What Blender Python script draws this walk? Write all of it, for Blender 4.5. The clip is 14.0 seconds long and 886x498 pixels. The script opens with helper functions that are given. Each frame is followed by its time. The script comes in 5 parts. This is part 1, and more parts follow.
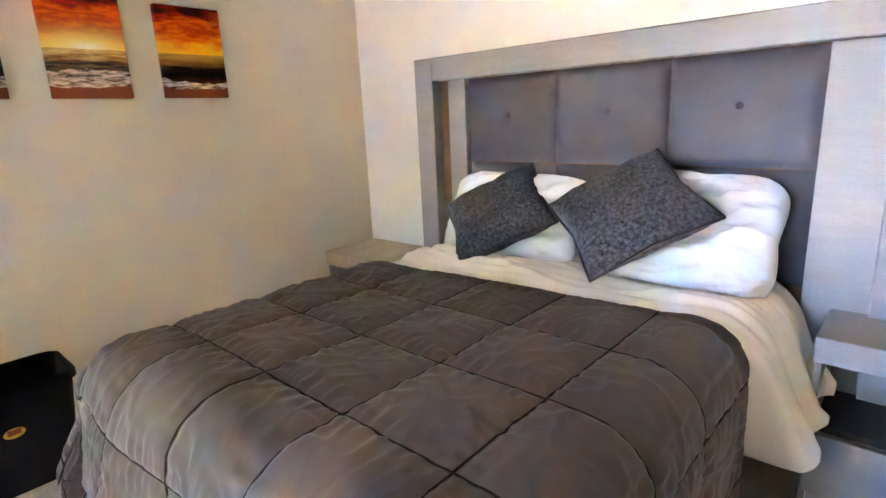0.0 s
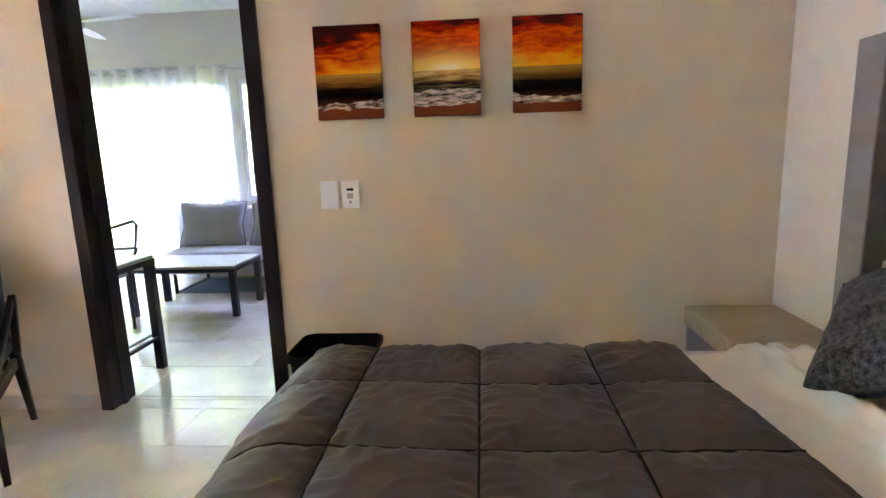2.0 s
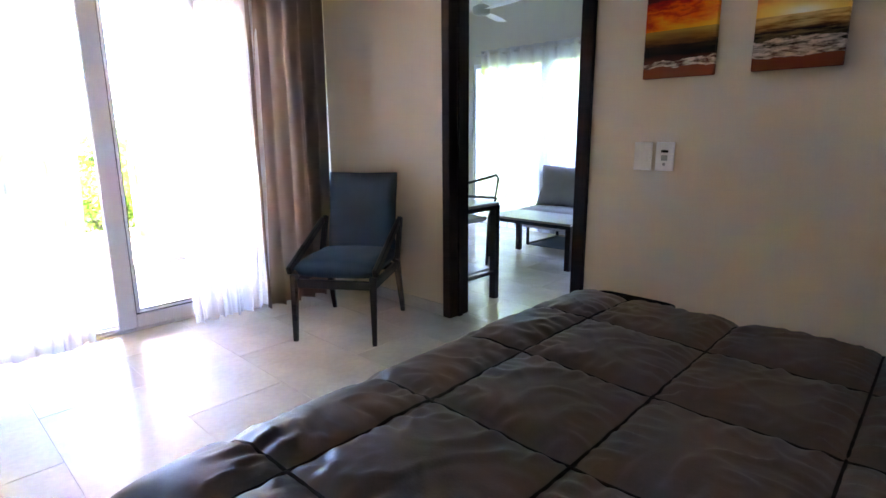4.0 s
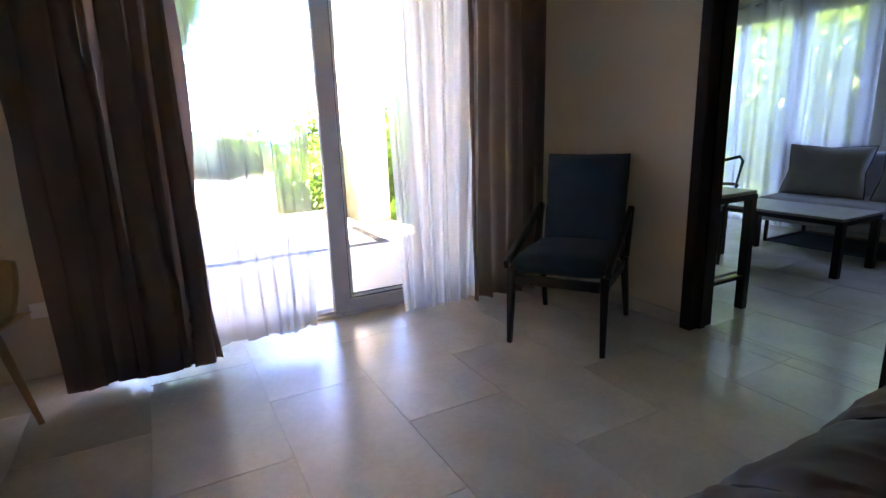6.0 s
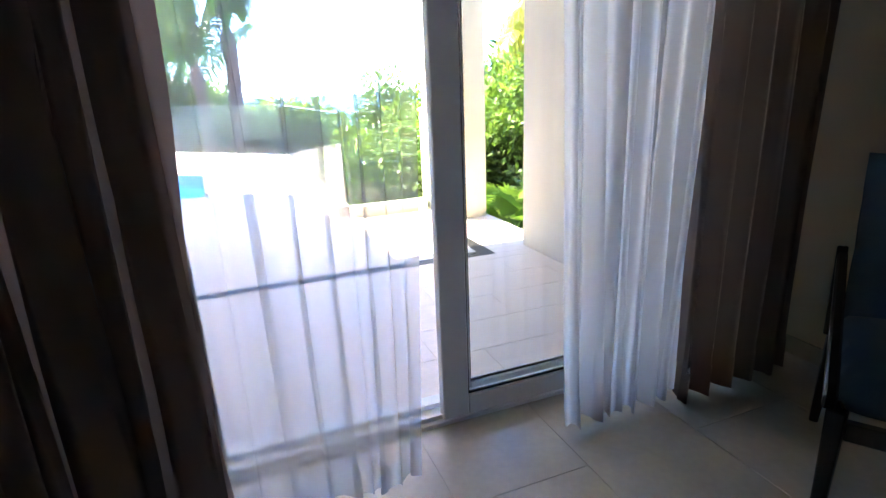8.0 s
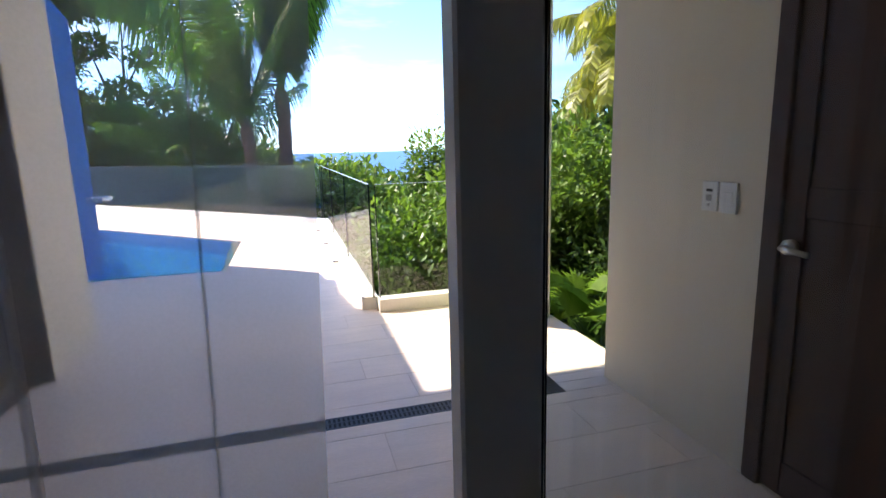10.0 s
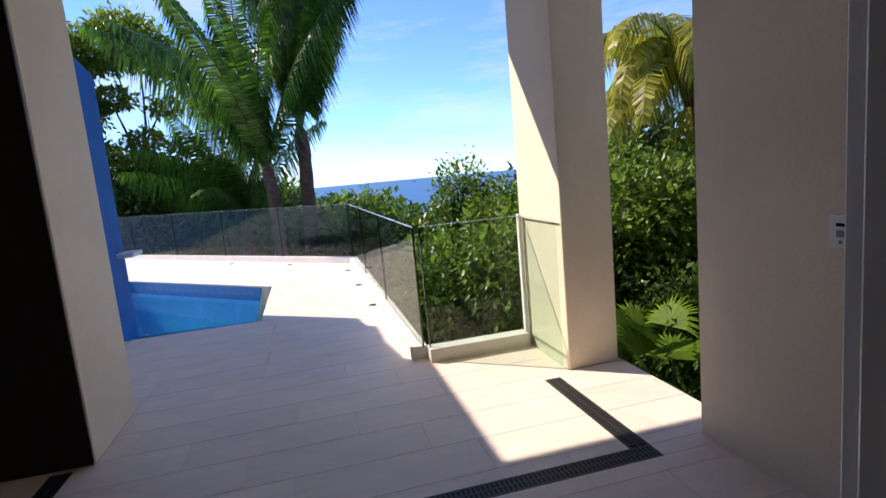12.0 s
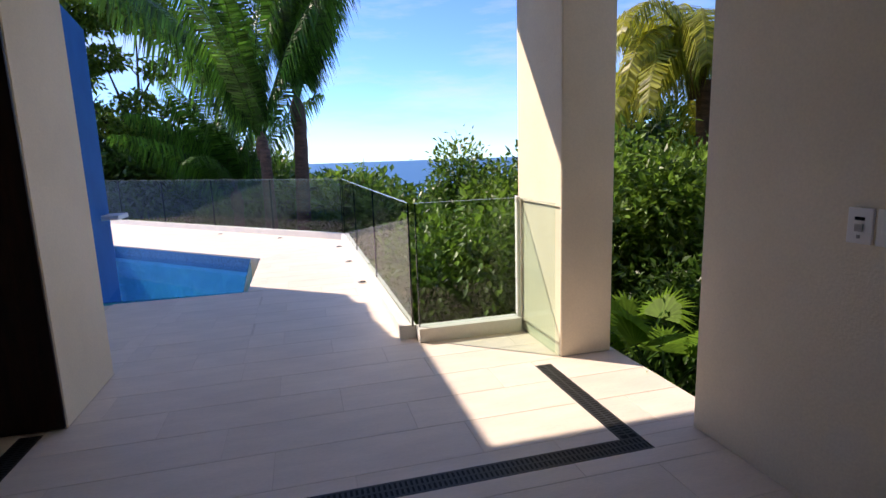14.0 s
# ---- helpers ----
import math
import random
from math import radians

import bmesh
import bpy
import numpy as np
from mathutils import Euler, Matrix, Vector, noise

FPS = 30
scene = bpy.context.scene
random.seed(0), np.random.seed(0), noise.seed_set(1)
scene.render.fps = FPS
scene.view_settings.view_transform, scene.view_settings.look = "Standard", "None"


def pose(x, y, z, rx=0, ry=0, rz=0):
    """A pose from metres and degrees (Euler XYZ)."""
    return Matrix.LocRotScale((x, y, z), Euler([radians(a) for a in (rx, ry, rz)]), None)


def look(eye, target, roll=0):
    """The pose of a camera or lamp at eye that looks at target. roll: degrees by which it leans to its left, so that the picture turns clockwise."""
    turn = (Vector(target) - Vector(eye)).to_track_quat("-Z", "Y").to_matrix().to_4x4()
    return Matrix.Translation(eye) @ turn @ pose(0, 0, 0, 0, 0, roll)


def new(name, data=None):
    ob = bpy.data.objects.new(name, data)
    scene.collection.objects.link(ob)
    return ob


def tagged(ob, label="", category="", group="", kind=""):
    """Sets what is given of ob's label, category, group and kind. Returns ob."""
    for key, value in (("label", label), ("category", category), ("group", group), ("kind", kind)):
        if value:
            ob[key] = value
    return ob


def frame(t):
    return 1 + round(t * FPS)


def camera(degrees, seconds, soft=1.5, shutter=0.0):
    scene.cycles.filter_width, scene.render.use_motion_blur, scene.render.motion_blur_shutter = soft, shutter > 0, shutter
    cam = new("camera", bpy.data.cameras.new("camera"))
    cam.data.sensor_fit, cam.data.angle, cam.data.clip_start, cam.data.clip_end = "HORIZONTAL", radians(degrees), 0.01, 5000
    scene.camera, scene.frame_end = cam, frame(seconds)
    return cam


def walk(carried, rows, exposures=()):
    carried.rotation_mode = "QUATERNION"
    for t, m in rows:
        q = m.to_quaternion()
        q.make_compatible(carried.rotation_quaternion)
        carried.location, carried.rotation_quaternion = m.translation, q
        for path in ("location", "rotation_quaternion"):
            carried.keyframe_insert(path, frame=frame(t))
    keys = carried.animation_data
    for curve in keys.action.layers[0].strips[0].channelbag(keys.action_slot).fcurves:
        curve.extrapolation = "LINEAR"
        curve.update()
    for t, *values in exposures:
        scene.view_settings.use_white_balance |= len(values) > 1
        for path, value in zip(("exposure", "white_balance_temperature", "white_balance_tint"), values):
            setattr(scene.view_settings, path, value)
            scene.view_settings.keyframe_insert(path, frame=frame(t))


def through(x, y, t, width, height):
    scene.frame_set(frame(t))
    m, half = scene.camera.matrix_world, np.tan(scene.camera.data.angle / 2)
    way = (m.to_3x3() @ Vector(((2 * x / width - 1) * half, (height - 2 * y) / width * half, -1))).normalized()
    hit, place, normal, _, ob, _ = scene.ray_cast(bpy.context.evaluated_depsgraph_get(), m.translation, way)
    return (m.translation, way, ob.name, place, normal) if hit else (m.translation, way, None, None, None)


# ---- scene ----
cam = camera(79.2, 14.0, soft=1.5)
PATH = [
    (0, (-0.184, -2.646, 1.284), (1.25, -1.337, 0.802), -2.6),
    (0.5, (0.08, -2.597, 1.312), (1.255, -1.046, 0.848), -3.0),
    (1, (0.337, -2.561, 1.301), (1.133, -0.776, 0.878), -3.1),
    (1.5, (0.557, -2.543, 1.312), (0.859, -0.605, 0.921), -1.8),
    (2, (0.728, -2.462, 1.266), (0.578, -0.5, 0.905), -1.9),
    (2.5, (0.858, -2.419, 1.249), (0.274, -0.538, 0.904), -1.3),
    (3, (1.006, -2.428, 1.246), (-0.003, -0.738, 0.892), -0.6),
    (3.5, (1.089, -2.463, 1.212), (-0.13, -0.925, 0.827), -0.4),
    (6, (0.585, -2.449, 1.158), (-1.134, -1.539, 0.69), -2.0),
    (6.5, (0.287, -2.387, 1.192), (-1.496, -1.601, 0.745), -2.9),
    (7, (-0.066, -2.34, 1.212), (-1.857, -1.572, 0.758), -3.3),
    (7.5, (-0.449, -2.286, 1.252), (-2.235, -1.541, 0.748), -3.9),
    (8, (-0.894, -2.175, 1.185), (-2.68, -1.488, 0.605), -2.3),
    (8.5, (-1.234, -2.088, 1.218), (-3.025, -1.425, 0.624), -1.2),
    (9, (-1.5, -2.016, 1.222), (-3.351, -1.417, 0.76), -1.0),
    (9.6, (-1.8, -1.9, 1.24), (-3.67, -1.36, 0.82), -1.0),
    (10.2, (-2.02, -1.72, 1.27), (-3.92, -1.2, 0.92), -2.0),
    (10.8, (-2.2, -1.74, 1.31), (-4.12, -1.24, 1.02), -3.4),
    (11.5, (-2.202, -1.913, 1.356), (-4.118, -1.412, 1.075), -5.2),
    (12, (-2.278, -1.896, 1.354), (-4.201, -1.424, 1.072), -5.2),
    (12.5, (-2.349, -1.877, 1.348), (-4.275, -1.425, 1.054), -4.7),
    (13, (-2.387, -1.873, 1.347), (-4.312, -1.426, 1.04), -3.8),
    (13.5, (-2.402, -1.873, 1.342), (-4.329, -1.44, 1.022), -2.6),
    (14, (-2.375, -1.9, 1.303), (-4.281, -1.402, 0.96), -1.9),
]
EXPOSURES = [(0, 9.15, 9200, 36), (1.0, 9.1, 9400, 36), (1.5, 8.7, 9400, 37), (2.0, 8.55, 9400, 37), (2.5, 8.05, 9100, 37), (3.0, 6.4, 8100, 33), (3.5, 7.65, 7900, 34), (6.0, 6.0, 8100, 30), (6.5, 5.35, 7800, 26),
             (7.0, 5.3, 7700, 24), (8.0, 5.25, 7500, 19), (8.5, 4.95, 7700, 18), (9.0, 4.3, 7900, 18), (10.2, 2.75, 7700, 19), (11.5, 1.9, 7600, 20), (14.0, 1.85, 7600, 20)]
walk(cam, [(t, look(eye, target, roll)) for t, eye, target, roll in PATH], EXPOSURES)

# ---- world, sun, sky ----
SUN = Vector((-0.714, -0.914, 1.0)).normalized()
world = bpy.data.worlds.new("sky")
scene.world = world
world.use_nodes = True
wn, wl = world.node_tree.nodes, world.node_tree.links
wn.clear()
w_out = wn.new("ShaderNodeOutputWorld")
w_bg = wn.new("ShaderNodeBackground")
w_sky = wn.new("ShaderNodeTexSky")
w_sky.sky_type = "NISHITA"
w_sky.sun_disc = False
w_sky.sun_elevation = math.asin(SUN.z)
w_sky.sun_rotation = math.atan2(SUN.x, SUN.y)
w_sky.altitude = 2200.0
w_sky.air_density, w_sky.dust_density, w_sky.ozone_density = 1.0, 0.0, 4.0
w_bg.inputs["Strength"].default_value = 0.086
w_tc = wn.new("ShaderNodeTexCoord")
w_map = wn.new("ShaderNodeMapping")
w_map.inputs["Scale"].default_value = (1.2, 1.2, 7.0)
w_map.inputs["Rotation"].default_value = (0.0, 0.12, 0.0)
w_noise = wn.new("ShaderNodeTexNoise")
w_noise.inputs["Scale"].default_value = 2.2
w_noise.inputs["Detail"].default_value = 7.0
w_noise.inputs["Roughness"].default_value = 0.62
w_ramp = wn.new("ShaderNodeValToRGB")
w_ramp.color_ramp.elements[0].position, w_ramp.color_ramp.elements[0].color = 0.44, (0, 0, 0, 1)
w_ramp.color_ramp.elements[1].position, w_ramp.color_ramp.elements[1].color = 0.80, (0.75, 0.75, 0.75, 1)
w_mix = wn.new("ShaderNodeMix")
w_mix.data_type = "RGBA"
w_mix.inputs["B"].default_value = (2.7, 3.1, 3.8, 1)
wl.new(w_tc.outputs["Generated"], w_map.inputs["Vector"])
wl.new(w_map.outputs["Vector"], w_noise.inputs["Vector"])
wl.new(w_noise.outputs["Fac"], w_ramp.inputs["Fac"])
wl.new(w_ramp.outputs["Color"], w_mix.inputs["Factor"])
w_tint = wn.new("ShaderNodeMix")
w_tint.data_type, w_tint.blend_type = "RGBA", "MULTIPLY"
w_tint.inputs["Factor"].default_value = 1.0
w_tint.inputs["B"].default_value = (0.44, 0.70, 1.07, 1)
wl.new(w_sky.outputs["Color"], w_tint.inputs["A"])
wl.new(w_tint.outputs["Result"], w_mix.inputs["A"])
wl.new(w_mix.outputs["Result"], w_bg.inputs["Color"])
wl.new(w_bg.outputs["Background"], w_out.inputs["Surface"])

sun_data = bpy.data.lights.new("sun", "SUN")
sun_data.energy, sun_data.angle, sun_data.color = 1.95, radians(0.53), (1.0, 0.95, 0.87)
sun = new("sun", sun_data)
sun.matrix_world = look(SUN * 40, (0, 0, 0))


def portal(name, centre, width, height, towards):
    """Marks an opening through which the sky's light comes in."""
    data = bpy.data.lights.new(name, "AREA")
    data.shape, data.size, data.size_y = "RECTANGLE", width, height
    data.cycles.is_portal = True
    ob = new(name, data)
    ob.matrix_world = look(centre, Vector(centre) + Vector(towards))
    return ob


portal("door_portal", (-2.70, -1.565, 1.03), 2.4, 2.0, (1, 0, 0))
portal("window_portal_a", (-2.75, 3.22, 1.03), 1.7, 2.0, (0, -1, 0))
portal("window_portal_b", (-1.2, 3.22, 1.42), 1.1, 1.2, (0, -1, 0))


# ---- materials ----
def shader(name, colour, rough=0.6, metal=0.0, vary=0.06, scale=3.0, grain=0.04, grain_scale=60.0, bump=0.1,
           stretch=(1, 1, 1), spec=0.5, island=0.0, sheen=0.0, detail=6.0, second=None):
    """A principled surface with two scales of variation, and relief from the finer one."""
    m = bpy.data.materials.new(name)
    m.use_nodes = True
    n, l = m.node_tree.nodes, m.node_tree.links
    p = n["Principled BSDF"]
    p.inputs["Roughness"].default_value = rough
    p.inputs["Metallic"].default_value = metal
    p.inputs["Specular IOR Level"].default_value = spec
    if sheen:
        p.inputs["Sheen Weight"].default_value = sheen
    tc, mp = n.new("ShaderNodeTexCoord"), n.new("ShaderNodeMapping")
    mp.inputs["Scale"].default_value = stretch
    l.new(tc.outputs["Object"], mp.inputs["Vector"])
    big, fine = n.new("ShaderNodeTexNoise"), n.new("ShaderNodeTexNoise")
    big.inputs["Scale"].default_value, big.inputs["Detail"].default_value = scale, detail
    fine.inputs["Scale"].default_value, fine.inputs["Detail"].default_value = grain_scale, 4.0
    l.new(mp.outputs["Vector"], big.inputs["Vector"])
    l.new(mp.outputs["Vector"], fine.inputs["Vector"])
    c = Vector(colour)
    ramp = n.new("ShaderNodeValToRGB")
    lo, hi = c * (1 - vary), c * (1 + vary)
    if second:
        hi = Vector(second)
    ramp.color_ramp.elements[0].position, ramp.color_ramp.elements[0].color = 0.3, (*lo, 1)
    ramp.color_ramp.elements[1].position, ramp.color_ramp.elements[1].color = 0.7, (*hi, 1)
    l.new(big.outputs["Fac"], ramp.inputs["Fac"])
    hsv = n.new("ShaderNodeHueSaturation")
    l.new(ramp.outputs["Color"], hsv.inputs["Color"])
    mr = n.new("ShaderNodeMapRange")
    mr.inputs["From Min"].default_value, mr.inputs["From Max"].default_value = 0.3, 0.7
    mr.inputs["To Min"].default_value, mr.inputs["To Max"].default_value = 1 - grain, 1 + grain
    l.new(fine.outputs["Fac"], mr.inputs["Value"])
    value = mr.outputs["Result"]
    if island:
        source = n.new("ShaderNodeNewGeometry") if island > 0 else n.new("ShaderNodeObjectInfo")
        ir = n.new("ShaderNodeMapRange")
        ir.inputs["To Min"].default_value, ir.inputs["To Max"].default_value = 1 - abs(island), 1 + abs(island)
        l.new(source.outputs["Random Per Island" if island > 0 else "Random"], ir.inputs["Value"])
        mul = n.new("ShaderNodeMath")
        mul.operation = "MULTIPLY"
        l.new(value, mul.inputs[0])
        l.new(ir.outputs["Result"], mul.inputs[1])
        value = mul.outputs["Value"]
    l.new(value, hsv.inputs["Value"])
    l.new(hsv.outputs["Color"], p.inputs["Base Color"])
    if bump:
        b = n.new("ShaderNodeBump")
        b.inputs["Strength"].default_value, b.inputs["Distance"].default_value = bump, 0.004
        l.new(fine.outputs["Fac"], b.inputs["Height"])
        l.new(b.outputs["Normal"], p.inputs["Normal"])
    return m


def leaf_shader(name, colour, second, through=0.45, vary=0.5):
    """Foliage: half glossy, half letting light through, leaf by leaf."""
    m = shader(name, colour, 0.38, vary=0.2, scale=0.7, grain=0.1, grain_scale=8, bump=0, island=vary, second=second, spec=0.5)
    n, l = m.node_tree.nodes, m.node_tree.links
    p, out = n["Principled BSDF"], n["Material Output"]
    tr, mix = n.new("ShaderNodeBsdfTranslucent"), n.new("ShaderNodeMixShader")
    mix.inputs["Fac"].default_value = through
    source = p.inputs["Base Color"].links[0].from_socket
    l.new(source, tr.inputs["Color"])
    l.new(p.outputs["BSDF"], mix.inputs[1])
    l.new(tr.outputs["BSDF"], mix.inputs[2])
    l.new(mix.outputs["Shader"], out.inputs["Surface"])
    return m


def cloth_shader(name, colour, clear, through, weave=400.0):
    """Curtain cloth: part open weave, part light scattered through, part plain."""
    m = shader(name, colour, 0.9, vary=0.03, scale=4, grain=0.05, grain_scale=weave, bump=0.15, spec=0.1)
    n, l = m.node_tree.nodes, m.node_tree.links
    p, out = n["Principled BSDF"], n["Material Output"]
    tr, tp = n.new("ShaderNodeBsdfTranslucent"), n.new("ShaderNodeBsdfTransparent")
    tr.inputs["Color"].default_value = (*colour, 1)
    a, b = n.new("ShaderNodeMixShader"), n.new("ShaderNodeMixShader")
    a.inputs["Fac"].default_value, b.inputs["Fac"].default_value = through, clear
    l.new(p.outputs["BSDF"], a.inputs[1])
    l.new(tr.outputs["BSDF"], a.inputs[2])
    l.new(a.outputs["Shader"], b.inputs[1])
    l.new(tp.outputs["BSDF"], b.inputs[2])
    l.new(b.outputs["Shader"], out.inputs["Surface"])
    return m


def glass_shader(name, tint, gloss=1.0):
    """A thin pane: tinted see-through with a mirror gloss that grows at grazing angles."""
    m = bpy.data.materials.new(name)
    m.use_nodes = True
    n, l = m.node_tree.nodes, m.node_tree.links
    n.remove(n["Principled BSDF"])
    out = n["Material Output"]
    tp, gl, mix = n.new("ShaderNodeBsdfTransparent"), n.new("ShaderNodeBsdfGlossy"), n.new("ShaderNodeMixShader")
    tp.inputs["Color"].default_value = (*tint, 1)
    gl.inputs["Roughness"].default_value = 0.01
    lw, power, mul = n.new("ShaderNodeLayerWeight"), n.new("ShaderNodeMath"), n.new("ShaderNodeMath")
    lw.inputs["Blend"].default_value = 0.5
    power.operation, mul.operation = "POWER", "MULTIPLY_ADD"
    power.inputs[1].default_value = 3.0
    mul.inputs[1].default_value, mul.inputs[2].default_value = 0.80 * gloss, 0.07 * gloss
    mul.use_clamp = True
    l.new(lw.outputs["Facing"], power.inputs[0])
    l.new(power.outputs["Value"], mul.inputs[0])
    l.new(mul.outputs["Value"], mix.inputs["Fac"])
    l.new(tp.outputs["BSDF"], mix.inputs[1])
    l.new(gl.outputs["BSDF"], mix.inputs[2])
    l.new(mix.outputs["Shader"], out.inputs["Surface"])
    return m


def sunset_shader():
    """Printed canvas of a sunset over surf, running across three panels."""
    m = bpy.data.materials.new("sunset_canvas")
    m.use_nodes = True
    n, l = m.node_tree.nodes, m.node_tree.links
    p = n["Principled BSDF"]
    p.inputs["Roughness"].default_value = 0.6
    p.inputs["Specular IOR Level"].default_value = 0.05
    geo = n.new("ShaderNodeNewGeometry")
    sep = n.new("ShaderNodeSeparateXYZ")
    l.new(geo.outputs["Position"], sep.inputs["Vector"])

    def math_node(op, a, b):
        k = n.new("ShaderNodeMath")
        k.operation = op
        for i, v in enumerate((a, b)):
            if isinstance(v, (int, float)):
                k.inputs[i].default_value = v
            elif v is not None:
                l.new(v, k.inputs[i])
        return k.outputs["Value"]

    def ramp_node(source, stops):
        r = n.new("ShaderNodeValToRGB")
        r.color_ramp.elements[0].position, r.color_ramp.elements[0].color = stops[0][0], (*stops[0][1], 1)
        r.color_ramp.elements[1].position, r.color_ramp.elements[1].color = stops[-1][0], (*stops[-1][1], 1)
        for pos, col in stops[1:-1]:
            e = r.color_ramp.elements.new(pos)
            e.color = (*col, 1)
        l.new(source, r.inputs["Fac"])
        return r.outputs["Color"]

    def mix_node(fac, a, b, blend="MIX"):
        k = n.new("ShaderNodeMix")
        k.data_type, k.blend_type = "RGBA", blend
        l.new(fac, k.inputs["Factor"])
        for s, v in (("A", a), ("B", b)):
            if isinstance(v, tuple):
                k.inputs[s].default_value = (*v, 1)
            else:
                l.new(v, k.inputs[s])
        return k.outputs["Result"]

    def noise_node(scale_xyz, detail=6.0, rough=0.6):
        mp, k = n.new("ShaderNodeMapping"), n.new("ShaderNodeTexNoise")
        mp.inputs["Scale"].default_value = scale_xyz
        l.new(geo.outputs["Position"], mp.inputs["Vector"])
        l.new(mp.outputs["Vector"], k.inputs["Vector"])
        k.inputs["Scale"].default_value, k.inputs["Detail"].default_value, k.inputs["Roughness"].default_value = 1.0, detail, rough
        return k.outputs["Fac"]

    v = math_node("DIVIDE", math_node("SUBTRACT", sep.outputs["Z"], 1.418), 0.40)
    clouds = noise_node((5.0, 0, 17), 9)
    dusk = math_node("MULTIPLY", math_node("MAXIMUM", math_node("SUBTRACT", 0.34, sep.outputs["X"]), 0.0), 0.5)
    vs = math_node("ADD", math_node("ADD", v, dusk), math_node("MULTIPLY", math_node("SUBTRACT", clouds, 0.5), 0.85))
    sky = ramp_node(vs, [(0.44, (0.95, 0.44, 0.02)), (0.56, (0.95, 0.36, 0.012)), (0.66, (0.90, 0.15, 0.005)), (0.74, (0.60, 0.03, 0.003)),
                         (0.82, (0.90, 0.13, 0.005)), (0.90, (0.50, 0.015, 0.003)), (1.0, (0.07, 0.006, 0.004))])
    dx = math_node("DIVIDE", math_node("SUBTRACT", sep.outputs["X"], 0.59), 0.26)
    dz = math_node("DIVIDE", math_node("SUBTRACT", v, 0.50), 0.20)
    r2 = math_node("ADD", math_node("MULTIPLY", dx, dx), math_node("MULTIPLY", dz, dz))
    glow = math_node("POWER", 2.718, math_node("MULTIPLY", r2, -1.7))
    sky = mix_node(glow, sky, (1.0, 0.80, 0.22))
    disc = math_node("POWER", 2.718, math_node("MULTIPLY", r2, -22.0))
    sky = mix_node(disc, sky, (1.0, 0.95, 0.72))
    waves = noise_node((7, 0, 60), 5)
    sea = ramp_node(math_node("ADD", v, math_node("MULTIPLY", math_node("SUBTRACT", waves, 0.5), 0.14)),
                    [(0.16, (0.10, 0.022, 0.008)), (0.24, (0.010, 0.004, 0.003)), (0.33, (0.022, 0.008, 0.005)), (0.39, (0.24, 0.085, 0.015)), (0.48, (0.50, 0.24, 0.04))])
    shine = math_node("MULTIPLY", glow, ramp_node(waves, [(0.42, (0, 0, 0)), (0.60, (1, 1, 1))]))
    sea = mix_node(shine, sea, (0.90, 0.60, 0.22))
    horizon = math_node("GREATER_THAN", v, 0.485)
    picture = mix_node(horizon, sea, sky)
    edge = noise_node((9, 0, 3), 4)
    ve = math_node("ADD", v, math_node("MULTIPLY", math_node("SUBTRACT", edge, 0.5), 0.12))
    froth = noise_node((17, 0, 70), 6, 0.65)
    reach = math_node("ADD", 0.16, math_node("MULTIPLY", math_node("POWER", 2.718, math_node("MULTIPLY", math_node("MULTIPLY", dx, dx), -0.9)), 0.13))
    band = math_node("MULTIPLY", math_node("GREATER_THAN", ve, 0.105), math_node("LESS_THAN", ve, reach))
    foam = math_node("MULTIPLY", band, ramp_node(froth, [(0.40, (0, 0, 0)), (0.58, (1, 1, 1))]))
    picture = mix_node(foam, picture, (0.80, 0.60, 0.46))
    sand = math_node("LESS_THAN", ve, 0.105)
    picture = mix_node(sand, picture, (0.26, 0.055, 0.018))
    l.new(picture, p.inputs["Base Color"])
    return m


M = {}
M["wall_beige"] = shader("painted_wall_beige", (0.70, 0.592, 0.44), 0.75, vary=0.03, scale=1.5, grain=0.02, grain_scale=140, bump=0.12)
M["wall_white"] = shader("painted_wall_white", (0.72, 0.68, 0.60), 0.75, vary=0.02, scale=1.5, grain=0.02, grain_scale=140, bump=0.12)
M["stucco"] = shader("terrace_stucco", (0.80, 0.705, 0.555), 0.85, vary=0.08, scale=1.6, grain=0.04, grain_scale=90, bump=0.3)
M["ceiling"] = shader("ceiling_paint", (0.86, 0.85, 0.82), 0.85, vary=0.02, grain=0.01, bump=0.05)
M["tile_in"] = shader("indoor_porcelain_tile", (0.61, 0.555, 0.47), 0.22, vary=0.13, scale=3.0, grain=0.04, grain_scale=40, bump=0.03, island=-0.05, detail=9)
M["tile_out"] = shader("terrace_tile", (0.79, 0.685, 0.59), 0.5, vary=0.07, scale=4.0, grain=0.05, grain_scale=90, bump=0.1, island=-0.04, stretch=(2.5, 0.6, 1))
M["grout"] = shader("grout", (0.55, 0.50, 0.42), 0.9, vary=0.08)
M["grout_out"] = shader("terrace_grout", (0.70, 0.60, 0.51), 0.9, vary=0.06)
# dark brown that stands in for the shadow in the headboard's gaps
M["slit"] = shader("brown_gap_shade", (0.16, 0.075, 0.025), 0.6, vary=0.2)
M["dark_wood"] = shader("dark_stained_wood", (0.020, 0.008, 0.005), 0.45, vary=0.35, scale=5, grain=0.25, grain_scale=30, bump=0.1, stretch=(6, 6, 0.5), spec=0.2)
M["door_wood"] = shader("brown_stained_door_wood", (0.060, 0.024, 0.014), 0.5, vary=0.3, scale=5, grain=0.25, grain_scale=30, bump=0.1, stretch=(6, 6, 0.5), spec=0.25)
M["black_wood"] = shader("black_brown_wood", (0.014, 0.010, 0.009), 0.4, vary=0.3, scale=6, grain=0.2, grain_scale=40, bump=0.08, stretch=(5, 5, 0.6))
